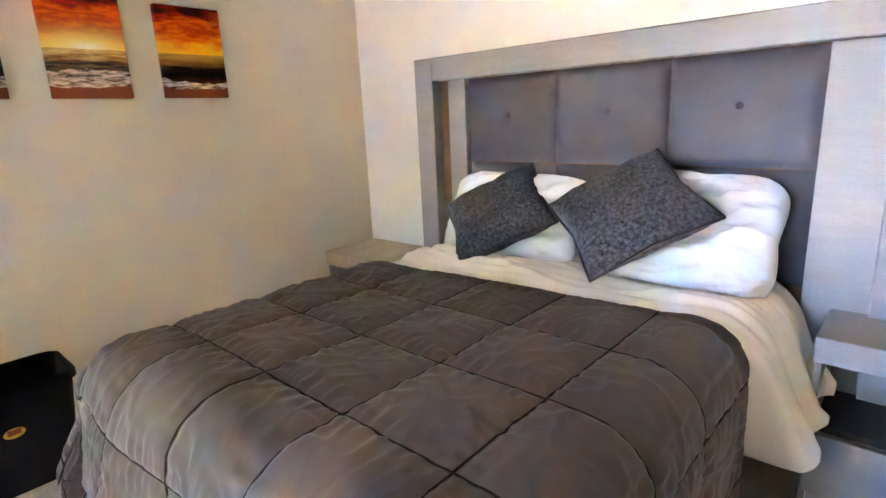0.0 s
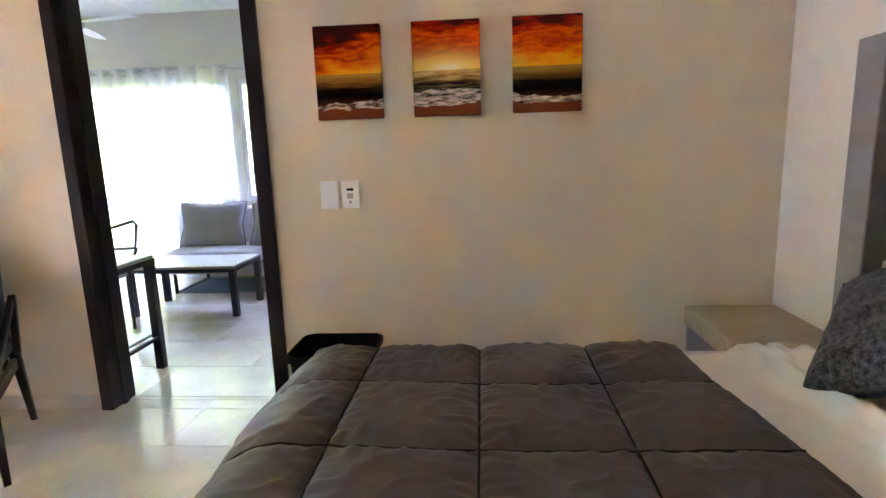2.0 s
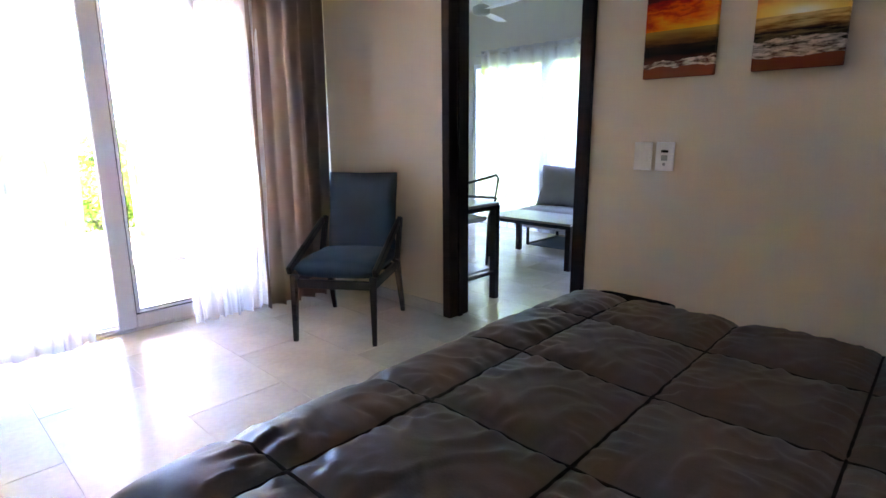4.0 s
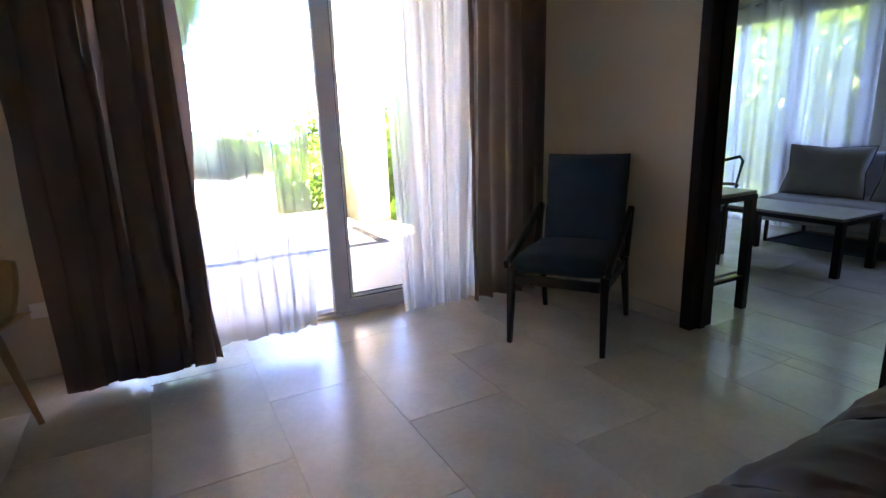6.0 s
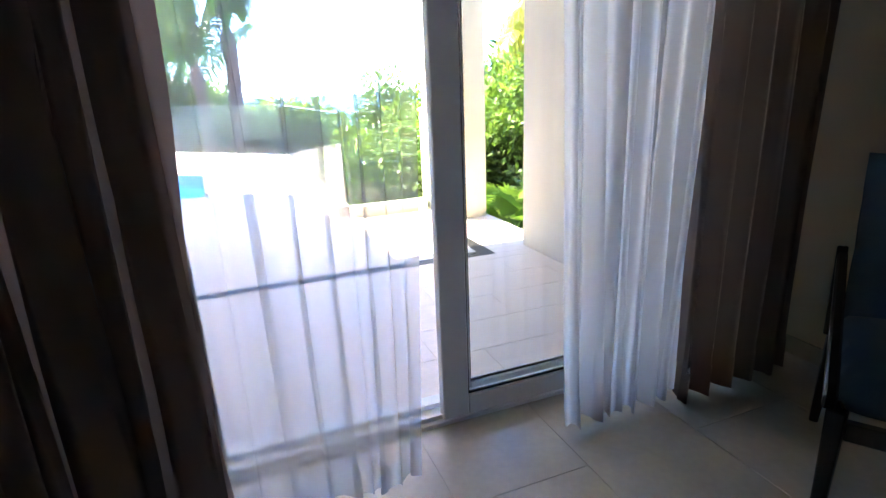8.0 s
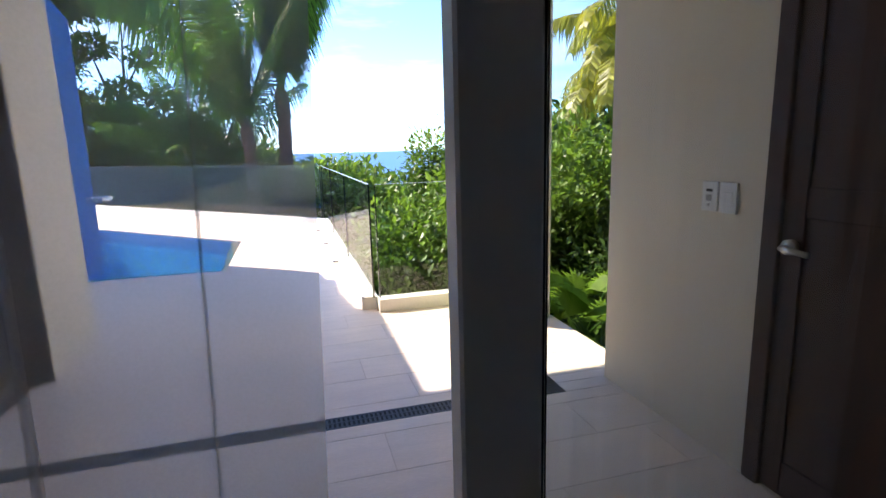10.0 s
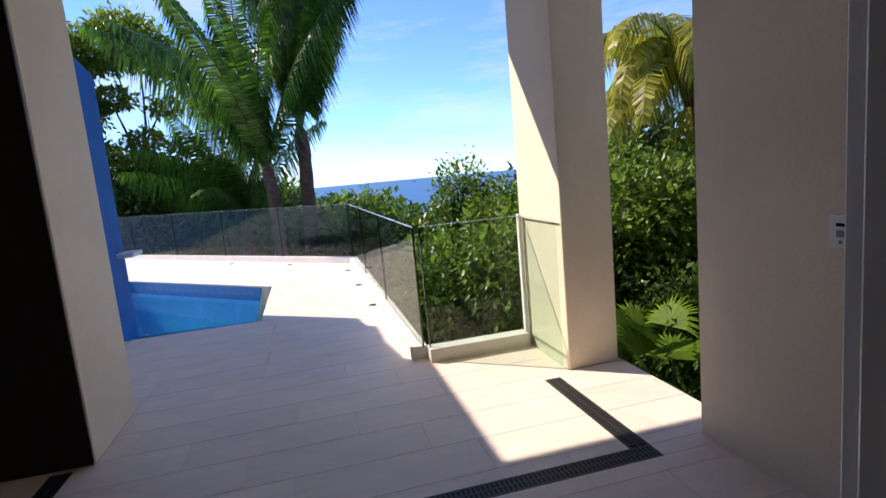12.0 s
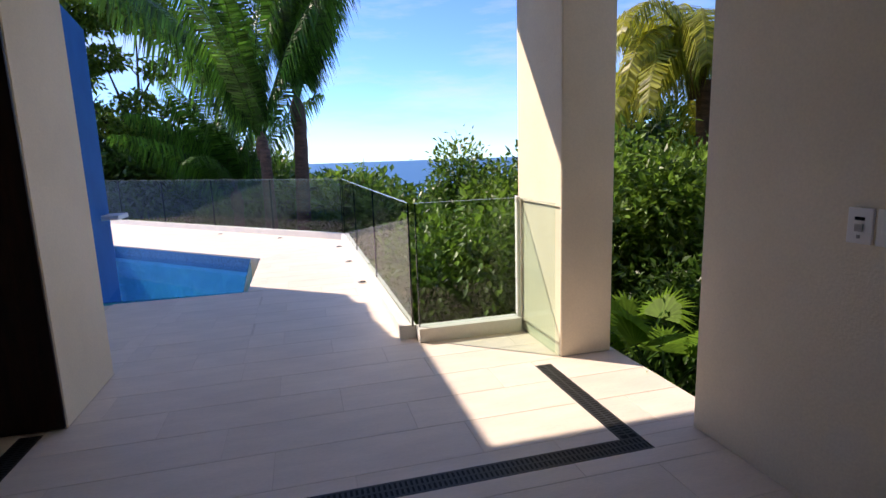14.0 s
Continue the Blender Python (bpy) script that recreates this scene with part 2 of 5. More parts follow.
M["grey_wood"] = shader("grey_washed_wood_laminate", (0.24, 0.222, 0.21), 0.5, vary=0.05, scale=4, grain=0.05, grain_scale=35, bump=0.08, stretch=(8, 1, 8))
M["oak"] = shader("light_oak_laminate", (0.47, 0.33, 0.19), 0.5, vary=0.12, scale=5, grain=0.1, grain_scale=40, bump=0.06, stretch=(1, 8, 8))
M["charcoal"] = shader("charcoal_upholstery", (0.075, 0.070, 0.082), 0.65, vary=0.14, scale=6, grain=0.12, grain_scale=300, bump=0.2)
M["quilt"] = shader("dark_taupe_comforter", (0.082, 0.057, 0.047), 0.5, vary=0.14, scale=5, grain=0.05, grain_scale=220, bump=0.12, spec=0.25)
M["sheet"] = shader("cream_cotton_sheet", (0.80, 0.73, 0.62), 0.85, vary=0.03, scale=4, grain=0.03, grain_scale=350, bump=0.12)
M["pillow"] = shader("white_cotton_pillowcase", (0.62, 0.61, 0.60), 0.85, vary=0.03, scale=4, grain=0.03, grain_scale=350, bump=0.12)
M["velvet"] = shader("charcoal_crushed_velvet", (0.006, 0.007, 0.009), 0.6, vary=0.55, scale=75, grain=0.5, grain_scale=260, bump=0.5, spec=0.15, second=(0.088, 0.091, 0.104))
M["thread"] = shader("dark_stitching", (0.018, 0.012, 0.010), 0.8, bump=0, spec=0.1)
M["mattress"] = shader("mattress_ticking", (0.6, 0.58, 0.55), 0.9)
M["navy"] = shader("navy_blue_chair_fabric", (0.021, 0.053, 0.082), 0.7, vary=0.15, scale=8, grain=0.12, grain_scale=300, bump=0.2, sheen=0.03)
M["plastic_white"] = shader("white_plastic", (0.88, 0.87, 0.85), 0.35, vary=0.01, grain=0.01, bump=0)
M["plastic_grey"] = shader("grey_plastic", (0.35, 0.35, 0.34), 0.4, bump=0)
M["plastic_black"] = shader("black_plastic", (0.003, 0.003, 0.0035), 0.6, bump=0.05, spec=0.15)
M["emblem_yellow"] = shader("yellow_print", (0.75, 0.42, 0.03), 0.5, bump=0)
M["emblem_red"] = shader("red_brown_print", (0.32, 0.06, 0.02), 0.5, bump=0)
M["alu_white"] = shader("white_coated_aluminium", (0.84, 0.84, 0.83), 0.4, vary=0.02, grain=0.01, bump=0)
M["alu_dark"] = shader("dark_seal", (0.012, 0.012, 0.013), 0.5, bump=0)
M["chrome"] = shader("brushed_steel", (0.6, 0.59, 0.57), 0.28, 1.0, vary=0.04, bump=0)
M["black_metal"] = shader("black_powder_coat", (0.012, 0.011, 0.012), 0.45, bump=0.03)
M["stone_top"] = shader("grey_stone_tabletop", (0.40, 0.39, 0.37), 0.3, vary=0.12, scale=12, grain=0.08, bump=0.02)
M["sofa_grey"] = shader("light_grey_sofa_fabric", (0.40, 0.39, 0.38), 0.9, vary=0.06, scale=6, grain=0.08, grain_scale=260, bump=0.25)
M["cushion_grey"] = shader("grey_cushion_fabric", (0.30, 0.285, 0.27), 0.9, vary=0.08, scale=6, grain=0.1, grain_scale=260, bump=0.3)
M["rug_blue"] = shader("blue_grey_rug", (0.10, 0.15, 0.20), 0.95, vary=0.2, grain=0.2, grain_scale=200, bump=0.4)
M["shell"] = shader("beige_moulded_shell", (0.60, 0.37, 0.15), 0.45, vary=0.03, bump=0.02)
M["beech"] = shader("beech_leg", (0.40, 0.24, 0.11), 0.5, vary=0.15, scale=6, grain=0.1, stretch=(6, 6, 0.6))
M["drape"] = cloth_shader("grey_taupe_drape", (0.285, 0.212, 0.182), 0.0, 0.36, 500)
M["sheer"] = cloth_shader("white_sheer_voile", (0.66, 0.66, 0.665), 0.62, 0.45, 700)
M["sheer_thick"] = cloth_shader("white_gathered_voile", (0.88, 0.88, 0.90), 0.36, 0.78, 700)
M["pane"] = glass_shader("clear_pane", (0.95, 0.97, 0.96), 0.6)
M["fence_glass"] = glass_shader("green_tinted_glass", (0.90, 0.95, 0.93), 0.25)
M["glass_edge"] = shader("dark_green_glass_edge", (0.008, 0.022, 0.018), 0.15, bump=0)
M["glass_rim"] = shader("pale_green_glass_rim", (0.42, 0.52, 0.47), 0.2, bump=0)
M["kerb"] = shader("white_painted_kerb", (0.72, 0.69, 0.63), 0.8, vary=0.05, scale=5, grain=0.03, bump=0.2)
M["blue_wall"] = shader("blue_painted_plaster", (0.001, 0.105, 0.31), 0.85, vary=0.12, scale=2, grain=0.04, bump=0.2, spec=0.2)
M["navy_cap"] = shader("navy_painted_cap", (0.008, 0.015, 0.10), 0.6, vary=0.1, bump=0.1)
M["drain"] = shader("black_drain_grate", (0.018, 0.02, 0.022), 0.5, bump=0.1)
M["pit"] = shader("drain_bed", (0.004, 0.004, 0.004), 0.9, bump=0)
M["pool_tile"] = shader("turquoise_pool_tile", (0.02, 0.46, 0.74), 0.3, vary=0.1, scale=3, grain=0.06, grain_scale=25, bump=0)
M["pool_band"] = shader("mosaic_waterline", (0.02, 0.14, 0.32), 0.25, vary=0.2, scale=30, grain=0.3, grain_scale=60, bump=0)
M["bark"] = shader("red_brown_bark", (0.12, 0.065, 0.042), 0.9, vary=0.4, scale=5, grain=0.3, grain_scale=30, bump=0.8, stretch=(1, 1, 3))
M["branch"] = shader("dark_branch_bark", (0.07, 0.05, 0.035), 0.9, vary=0.4, scale=5, grain=0.3, grain_scale=30, bump=0.6)
M["earth"] = shader("leaf_litter_slope", (0.022, 0.035, 0.012), 0.95, vary=0.5, scale=0.6, grain=0.3, grain_scale=6, bump=0.5)
M["leaf"] = leaf_shader("broad_leaf", (0.060, 0.145, 0.018), (0.19, 0.32, 0.04))
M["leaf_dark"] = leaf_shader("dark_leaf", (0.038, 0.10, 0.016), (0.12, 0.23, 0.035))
M["leaf_lime"] = leaf_shader("lime_leaf", (0.09, 0.19, 0.02), (0.24, 0.34, 0.04))
M["palm"] = leaf_shader("palm_leaflet", (0.012, 0.065, 0.010), (0.11, 0.28, 0.028), 0.32, 0.75)
M["palm_yellow"] = leaf_shader("yellowing_palm_leaflet", (0.10, 0.21, 0.02), (0.44, 0.40, 0.04), 0.5, 0.5)
M["fan"] = leaf_shader("fan_leaf_green", (0.12, 0.26, 0.03), (0.28, 0.45, 0.05), 0.5, 0.2)
M["fan"].node_tree.nodes["Principled BSDF"].inputs["Specular IOR Level"].default_value = 0.05
M["palm_dead"] = shader("dry_palm_fibre", (0.30, 0.22, 0.12), 0.9, vary=0.3, bump=0.3)
M["sunset"] = sunset_shader()


def water_shader(name, colour, rough, wave, strength):
    m = bpy.data.materials.new(name)
    m.use_nodes = True
    n, l = m.node_tree.nodes, m.node_tree.links
    p = n["Principled BSDF"]
    p.inputs["Base Color"].default_value = (*colour, 1)
    p.inputs["Roughness"].default_value = rough
    p.inputs["IOR"].default_value = 1.33
    tc, k, b = n.new("ShaderNodeTexCoord"), n.new("ShaderNodeTexNoise"), n.new("ShaderNodeBump")
    k.inputs["Scale"].default_value, k.inputs["Detail"].default_value = wave, 5
    b.inputs["Strength"].default_value = strength
    l.new(tc.outputs["Object"], k.inputs["Vector"])
    l.new(k.outputs["Fac"], b.inputs["Height"])
    l.new(b.outputs["Normal"], p.inputs["Normal"])
    return m


M["sea"] = water_shader("sea_water", (0.006, 0.070, 0.17), 0.35, 0.02, 0.25)
M["pool_water"] = glass_shader("pool_water", (0.42, 0.90, 1.0), 0.75)


# ---- builders ----
def mesh_object(name, bm, material, smooth=False):
    me = bpy.data.meshes.new(name)
    bm.to_mesh(me)
    bm.free()
    me.materials.append(material)
    if smooth:
        me.shade_smooth()
    return new(name, me)


def part(name, bm, material, parent=None, label="", smooth=False):
    """One mesh object under a thing or under a part."""
    ob = mesh_object(name, bm, material, smooth)
    ob.parent = parent
    if label:
        ob["label"] = label
    return ob


def thing(name, label, category, m=None, group="", kind=""):
    ob = new(name)
    ob.empty_display_size = 0.1
    if m is not None:
        ob.matrix_world = m
    return tagged(ob, label, category, group, kind)


def box(x0, x1, y0, y1, z0, z1, bevel=0.0, segments=1):
    bm = bmesh.new()
    bmesh.ops.create_cube(bm, size=1.0)
    bmesh.ops.transform(bm, verts=bm.verts, matrix=Matrix.LocRotScale(
        ((x0 + x1) / 2, (y0 + y1) / 2, (z0 + z1) / 2), None, (abs(x1 - x0), abs(y1 - y0), abs(z1 - z0))))
    if bevel:
        bmesh.ops.bevel(bm, geom=bm.edges[:], offset=bevel, segments=segments, affect="EDGES", profile=0.6)
    return bm


def join(*bms):
    """One bmesh out of several."""
    base = bms[0]
    for other in bms[1:]:
        me = bpy.data.meshes.new("joined")
        other.to_mesh(me)
        other.free()
        base.from_mesh(me)
        bpy.data.meshes.remove(me)
    return base


def bar(a, b, w, d=None, w2=None, bevel=0.003):
    """A straight tapering bar from a to b, w by d across, w2 wide at its end."""
    a, b = Vector(a), Vector(b)
    d = d or w
    f = (w2 or w) / w
    bm = bmesh.new()
    bmesh.ops.create_cube(bm, size=1.0)
    for v in bm.verts:
        k = f if v.co.z > 0 else 1.0
        v.co = Vector((v.co.x * w * k, v.co.y * d * k, (v.co.z + 0.5) * (b - a).length))
    if bevel:
        bmesh.ops.bevel(bm, geom=bm.edges[:], offset=bevel, segments=1, affect="EDGES")
    turn = (b - a).to_track_quat("Z", "Y").to_matrix().to_4x4()
    bmesh.ops.transform(bm, verts=bm.verts, matrix=Matrix.Translation(a) @ turn)
    return bm


def tube(points, radii, sides=10, cap=True):
    """A round tube along points with a radius at each."""
    pts = [Vector(p) for p in points]
    if isinstance(radii, (int, float)):
        radii = [radii] * len(pts)
    bm = bmesh.new()
    rings = []
    for i, p in enumerate(pts):
        t = (pts[min(i + 1, len(pts) - 1)] - pts[max(i - 1, 0)]).normalized()
        side = t.cross(Vector((0.31, 0.17, 0.94))).normalized()
        up = side.cross(t)
        rings.append([bm.verts.new(p + radii[i] * (math.cos(k * math.tau / sides) * side + math.sin(k * math.tau / sides) * up)) for k in range(sides)])
    for r, s in zip(rings, rings[1:]):
        for k in range(sides):
            bm.faces.new((r[k], r[(k + 1) % sides], s[(k + 1) % sides], s[k]))
    if cap:
        bm.faces.new(rings[0][::-1])
        bm.faces.new(rings[-1])
    bmesh.ops.recalc_face_normals(bm, faces=bm.faces)
    return bm


def grid(nu, nv, place):
    """A sheet of nu by nv cells; place(u, v) gives each corner."""
    bm = bmesh.new()
    vs = [[bm.verts.new(place(i / nu, j / nv)) for j in range(nv + 1)] for i in range(nu + 1)]
    for i in range(nu):
        for j in range(nv):
            bm.faces.new((vs[i][j], vs[i + 1][j], vs[i + 1][j + 1], vs[i][j + 1]))
    return bm


def pad(w, d, h, puff=0.5, n=14, corner=0.12, sag=0.0, soft=0.0, crumple=0.0):
    """A stuffed cushion w by d, h thick at its middle, its edges pinched."""
    bm = bmesh.new()
    layers = []
    for s in (1, -1):
        rows = []
        for i in range(n + 1):
            row = []
            for j in range(n + 1):
                u, v = 2 * i / n - 1, 2 * j / n - 1
                e = max(0.0, (1 - abs(u) ** 3.2) * (1 - abs(v) ** 3.2)) ** puff
                pinch = 1 - corner * (1 - abs(u * v)) * max(abs(u), abs(v)) ** 4
                wob = 0.035 * noise.noise(Vector((u * 2.1 + s, v * 2.1, h * 9)))
                z = s * h / 2 * e * (1 + 3 * wob) - sag * (1 - u * u) * (1 - v * v)
                c = 1 - soft * (u * v) ** 4
                if crumple:
                    z += s * e * crumple * (noise.noise(Vector((u * 5 + 2 * v, v * 3, w * 7 + s))) + 0.6 * abs(noise.noise(Vector((u * 9, v * 7 + u * 3, w * 5)))))
                row.append(bm.verts.new((u * w / 2 * pinch * c * (1 + wob * 0.4), v * d / 2 * pinch * c, z)))
            rows.append(row)
        layers.append(rows)
    for s, rows in enumerate(layers):
        for i in range(n):
            for j in range(n):
                q = (rows[i][j], rows[i + 1][j], rows[i + 1][j + 1], rows[i][j + 1])
                bm.faces.new(q if s == 0 else q[::-1])
    bmesh.ops.remove_doubles(bm, verts=bm.verts, dist=0.0008)
    return bm


def panel_wall(name, axis, at, thick, lo, hi, z0, z1, holes, material, label=""):
    """A wall of thickness thick in the plane axis = at, from lo to hi, with openings (lo, hi, z0, z1) through it."""
    cuts = sorted({lo, hi, *[h[0] for h in holes], *[h[1] for h in holes]})
    levels = sorted({z0, z1, *[h[2] for h in holes], *[h[3] for h in holes]})
    bm = bmesh.new()
    seen = {}

    def vert(side, u, z):
        key = (side, round(u, 4), round(z, 4))
        if key not in seen:
            w = at + side * thick
            seen[key] = bm.verts.new((w, u, z) if axis == "x" else (u, w, z))
        return seen[key]

    def solid(i, j):
        if not (0 <= i < len(cuts) - 1 and 0 <= j < len(levels) - 1):
            return False
        u, z = (cuts[i] + cuts[i + 1]) / 2, (levels[j] + levels[j + 1]) / 2
        return not any(h[0] < u < h[1] and h[2] < z < h[3] for h in holes)

    for i in range(len(cuts) - 1):
        for j in range(len(levels) - 1):
            if not solid(i, j):
                continue
            a, b, c, d = cuts[i], cuts[i + 1], levels[j], levels[j + 1]
            for s in (0, 1):
                bm.faces.new([vert(s, *q) for q in ((a, c), (b, c), (b, d), (a, d))])
            for (ni, nj), (p, q) in (((i - 1, j), ((a, c), (a, d))), ((i + 1, j), ((b, c), (b, d))), ((i, j - 1), ((a, c), (b, c))), ((i, j + 1), ((a, d), (b, d)))):
                if not solid(ni, nj):
                    bm.faces.new((vert(0, *p), vert(0, *q), vert(1, *q), vert(1, *p)))
    bmesh.ops.recalc_face_normals(bm, faces=bm.faces)
    ob = mesh_object(name, bm, material)
    return tagged(ob, label, "wall", kind="structure")


def put_structure(name, bm, material, label, category):
    return tagged(mesh_object(name, bm, material), label, category, kind="structure")


# ---- structure: bedroom and living room ----
H_IN = 2.72
wall_north = panel_wall("wall_north", "y", 0.0, 0.14, -2.48, 2.04, 0, H_IN, [(-1.25, -0.26, -0.01, 2.30)], M["wall_beige"], "warm beige painted bedroom wall with a doorway")
wall_east = panel_wall("wall_east", "x", 2.04, 0.15, -3.75, 3.35, 0, H_IN, [], M["wall_white"], "off-white painted wall behind the bed")
wall_west = panel_wall("wall_west", "x", -2.66, 0.18, -3.75, -0.03, 0, H_IN, [(-2.84, -0.30, 0.0, 2.08)], M["wall_beige"], "beige wall with a wide sliding door opening")
wall_south = panel_wall("wall_south", "y", -3.75, 0.15, -2.48, 2.04, 0, H_IN, [], M["wall_beige"], "plain beige wall")
wall_living_north = panel_wall("wall_living_north", "y", 3.05, 0.15, -4.36, 2.04, 0, H_IN, [(-3.62, -2.55, 0.0, 2.05), (-2.50, -1.93, 0.82, 2.05), (-1.74, -0.65, 0.82, 2.05)], M["wall_white"], "white living room wall with two windows")
wall_terrace = panel_wall("wall_terrace", "y", -0.18, 0.15, -4.36, -2.66, -0.9, 3.0, [(-3.42, -2.72, 0.0, 2.12)], M["stucco"], "beige stucco terrace wall with a dark door")
wall_living_west = panel_wall("wall_living_west", "x", -4.36, 0.15, -0.03, 3.05, -0.9, H_IN, [], M["stucco"], "beige stucco end wall")
put_structure("ceiling", box(-2.66, 2.19, -3.9, 3.2, H_IN, H_IN + 0.2), M["ceiling"], "plain white ceiling", "ceiling")
put_structure("ceiling_living", box(-4.36, -2.67, -0.18, 3.2, H_IN + 0.003, H_IN + 0.2), M["ceiling"], "plain white ceiling", "ceiling")
put_structure("baseboard", box(-2.47, -1.262, -0.012, -0.001, 0.0, 0.08, 0.002), M["tile_in"], "low tiled baseboard", "baseboard")
put_structure("baseboard", box(-0.25, 2.03, -0.012, -0.001, 0.0, 0.08, 0.002), M["tile_in"], "low tiled baseboard", "baseboard")

# doorway lining of dark wood
door_1 = thing("door_1", "dark stained wooden door frame, doorway open", "door frame", kind="structure")
part("jamb", box(-1.255, -1.19, -0.022, 0.162, 0.0, 2.30, 0.004), M["dark_wood"], door_1)
part("jamb", box(-0.325, -0.255, -0.022, 0.162, 0.0, 2.30, 0.004), M["dark_wood"], door_1)
part("head", box(-1.19, -0.325, -0.022, 0.162, 2.235, 2.30, 0.004), M["dark_wood"], door_1)
part("stop", box(-1.19, -1.175, 0.05, 0.09, 0.0, 2.235, 0.002), M["dark_wood"], door_1)
part("stop", box(-0.34, -0.325, 0.05, 0.09, 0.0, 2.235, 0.002), M["dark_wood"], door_1)

# ---- sliding door ----
Y0, Y1 = -2.84, -0.30
door_2 = thing("door_2", "white aluminium sliding glass door, slid open", "sliding door", kind="structure")
part("frame", join(box(-2.655, -2.470, Y0, Y0 + 0.05, 0.0, 2.08, 0.003), box(-2.655, -2.470, Y1 - 0.05, Y1, 0.0, 2.08, 0.003),
                   box(-2.655, -2.470, Y0 + 0.05, Y1 - 0.05, 2.03, 2.08, 0.003)), M["alu_white"], door_2)
track = part("track", join(box(-2.655, -2.470, Y0 + 0.05, Y1 - 0.05, 0.0, 0.018, 0.002), box(-2.502, -2.492, Y0 + 0.05, Y1 - 0.05, 0.018, 0.036), box(-2.580, -2.570, Y0 + 0.05, Y1 - 0.05, 0.018, 0.036)), M["alu_white"], door_2)


def sash(x, ya, yb, stile):
    """One glazed leaf of the sliding door."""
    frame_part = part("leaf", join(box(x - 0.022, x + 0.022, ya, ya + stile, 0.02, 2.03, 0.004), box(x - 0.022, x + 0.022, yb - stile, yb, 0.02, 2.03, 0.004),
                                   box(x - 0.022, x + 0.022, ya + stile, yb - stile, 0.02, 0.10, 0.004), box(x - 0.022, x + 0.022, ya + stile, yb - stile, 1.965, 2.03, 0.004)), M["alu_white"], door_2)
    glass = part("pane", box(x - 0.004, x + 0.004, ya + stile, yb - stile, 0.10, 1.965), M["pane"], frame_part)
    glass.visible_shadow = False
    part("seal", join(box(x + 0.0045, x + 0.012, ya + stile, yb - stile, 0.10, 0.108), box(x + 0.0045, x + 0.012, ya + stile, ya + stile + 0.006, 0.108, 1.96),
                      box(x + 0.0045, x + 0.012, yb - stile - 0.006, yb - stile, 0.108, 1.96)), M["alu_dark"], frame_part, "dark rubber seal")
    return frame_part


sash(-2.497, -1.588, -0.352, 0.100)
sash(-2.575, -1.505, -0.355, 0.06)


# ---- windows of the living room ----
def window(name, label, x0, x1, z0, mullions):
    w = thing(name, label, "window", kind="structure")
    f = 0.045
    pieces = [box(x0, x0 + f, 3.06, 3.14, z0, 2.05, 0.003), box(x1 - f, x1, 3.06, 3.14, z0, 2.05, 0.003),
              box(x0 + f, x1 - f, 3.06, 3.14, z0, z0 + 0.05, 0.003), box(x0 + f, x1 - f, 3.06, 3.14, 2.0, 2.05, 0.003)]
    pieces += [box(k - 0.03, k + 0.03, 3.06, 3.14, z0 + 0.05, 2.0, 0.003) for k in mullions]
    part("window_frame", join(*pieces), M["alu_white"], w)
    edges = [x0 + f, *[k for m in mullions for k in (m - 0.03, m + 0.03)], x1 - f]
    for a, b in zip(edges[::2], edges[1::2]):
        g = part("pane", box(a, b, 3.096, 3.104, z0 + 0.05, 2.0), M["pane"], w)
        g.visible_shadow = False
    if z0 > 0.1:
        part("window_sill", box(x0 - 0.02, x1 + 0.02, 3.03, 3.048, z0 - 0.03, z0, 0.004), M["wall_white"], w)


window("window_1", "white framed glass door looking out on green foliage", -3.62, -2.55, 0.0, [-3.08])
window("window_2", "white framed window looking out on green foliage", -2.50, -1.93, 0.82, [])
window("window_3", "white framed window looking out on green foliage", -1.74, -0.65, 0.82, [-1.20])

# ---- terrace structure ----
kerb_h = 0.10
FX, FY = -5.99, -1.19


def prism(points, z0, z1):
    """An upright block over a plan outline."""
    bm = bmesh.new()
    lo = [bm.verts.new((x, y, z0)) for x, y in points]
    hi = [bm.verts.new((x, y, z1)) for x, y in points]
    bm.faces.new(lo[::-1])
    bm.faces.new(hi)
    for i in range(len(points)):
        j = (i + 1) % len(points)
        bm.faces.new((lo[i], lo[j], hi[j], hi[i]))
    bmesh.ops.recalc_face_normals(bm, faces=bm.faces)
    return bm


def line_block(a, b, w, z0, z1, name, material, parent=None):
    """A straight block of width w along the plan line a to b."""
    a, b = Vector((*a, 0)), Vector((*b, 0))
    s = (b - a).normalized().cross(Vector((0, 0, 1))) * w / 2
    return part(name, prism([(p.x, p.y) for p in (a - s, b - s, b + s, a + s)], z0, z1), material, parent)


pillar = put_structure("pillar", box(-6.04, -5.36, -0.36, 0.0, 0.0, 3.0, 0.006), M["stucco"], "tall square beige stucco terrace pillar", "pillar")
pillar_2 = put_structure("pillar", box(-6.03, -5.32, -3.95, -3.13, 0.0, 3.0, 0.006), M["stucco"], "broad beige stucco pillar beside the pool", "pillar")
# added block hidden behind the pillar, sized so its shadow edges the sunlit floor
put_structure("wall_shadow_caster", box(-8.12, -6.04, -6.8, -3.87, 0.0, 2.98, 0.005), M["stucco"], "unseen beige stucco block added to cast the terrace shadow", "wall")
put_structure("wall_pool_side", box(-6.03, -5.34, -6.85, -3.96, 0.0, 3.0, 0.006), M["stucco"], "beige stucco wall", "wall")
put_structure("shutter", box(-5.318, -5.30, -3.95, -3.135, 0.01, 2.98, 0.003), M["dark_wood"], "dark brown wooden cladding on the pillar", "cladding")
put_structure("wall_facade_south", box(-2.66, -2.49, -7.0, -3.76, -0.05, 3.0, 0.004), M["stucco"], "beige stucco house front", "wall")
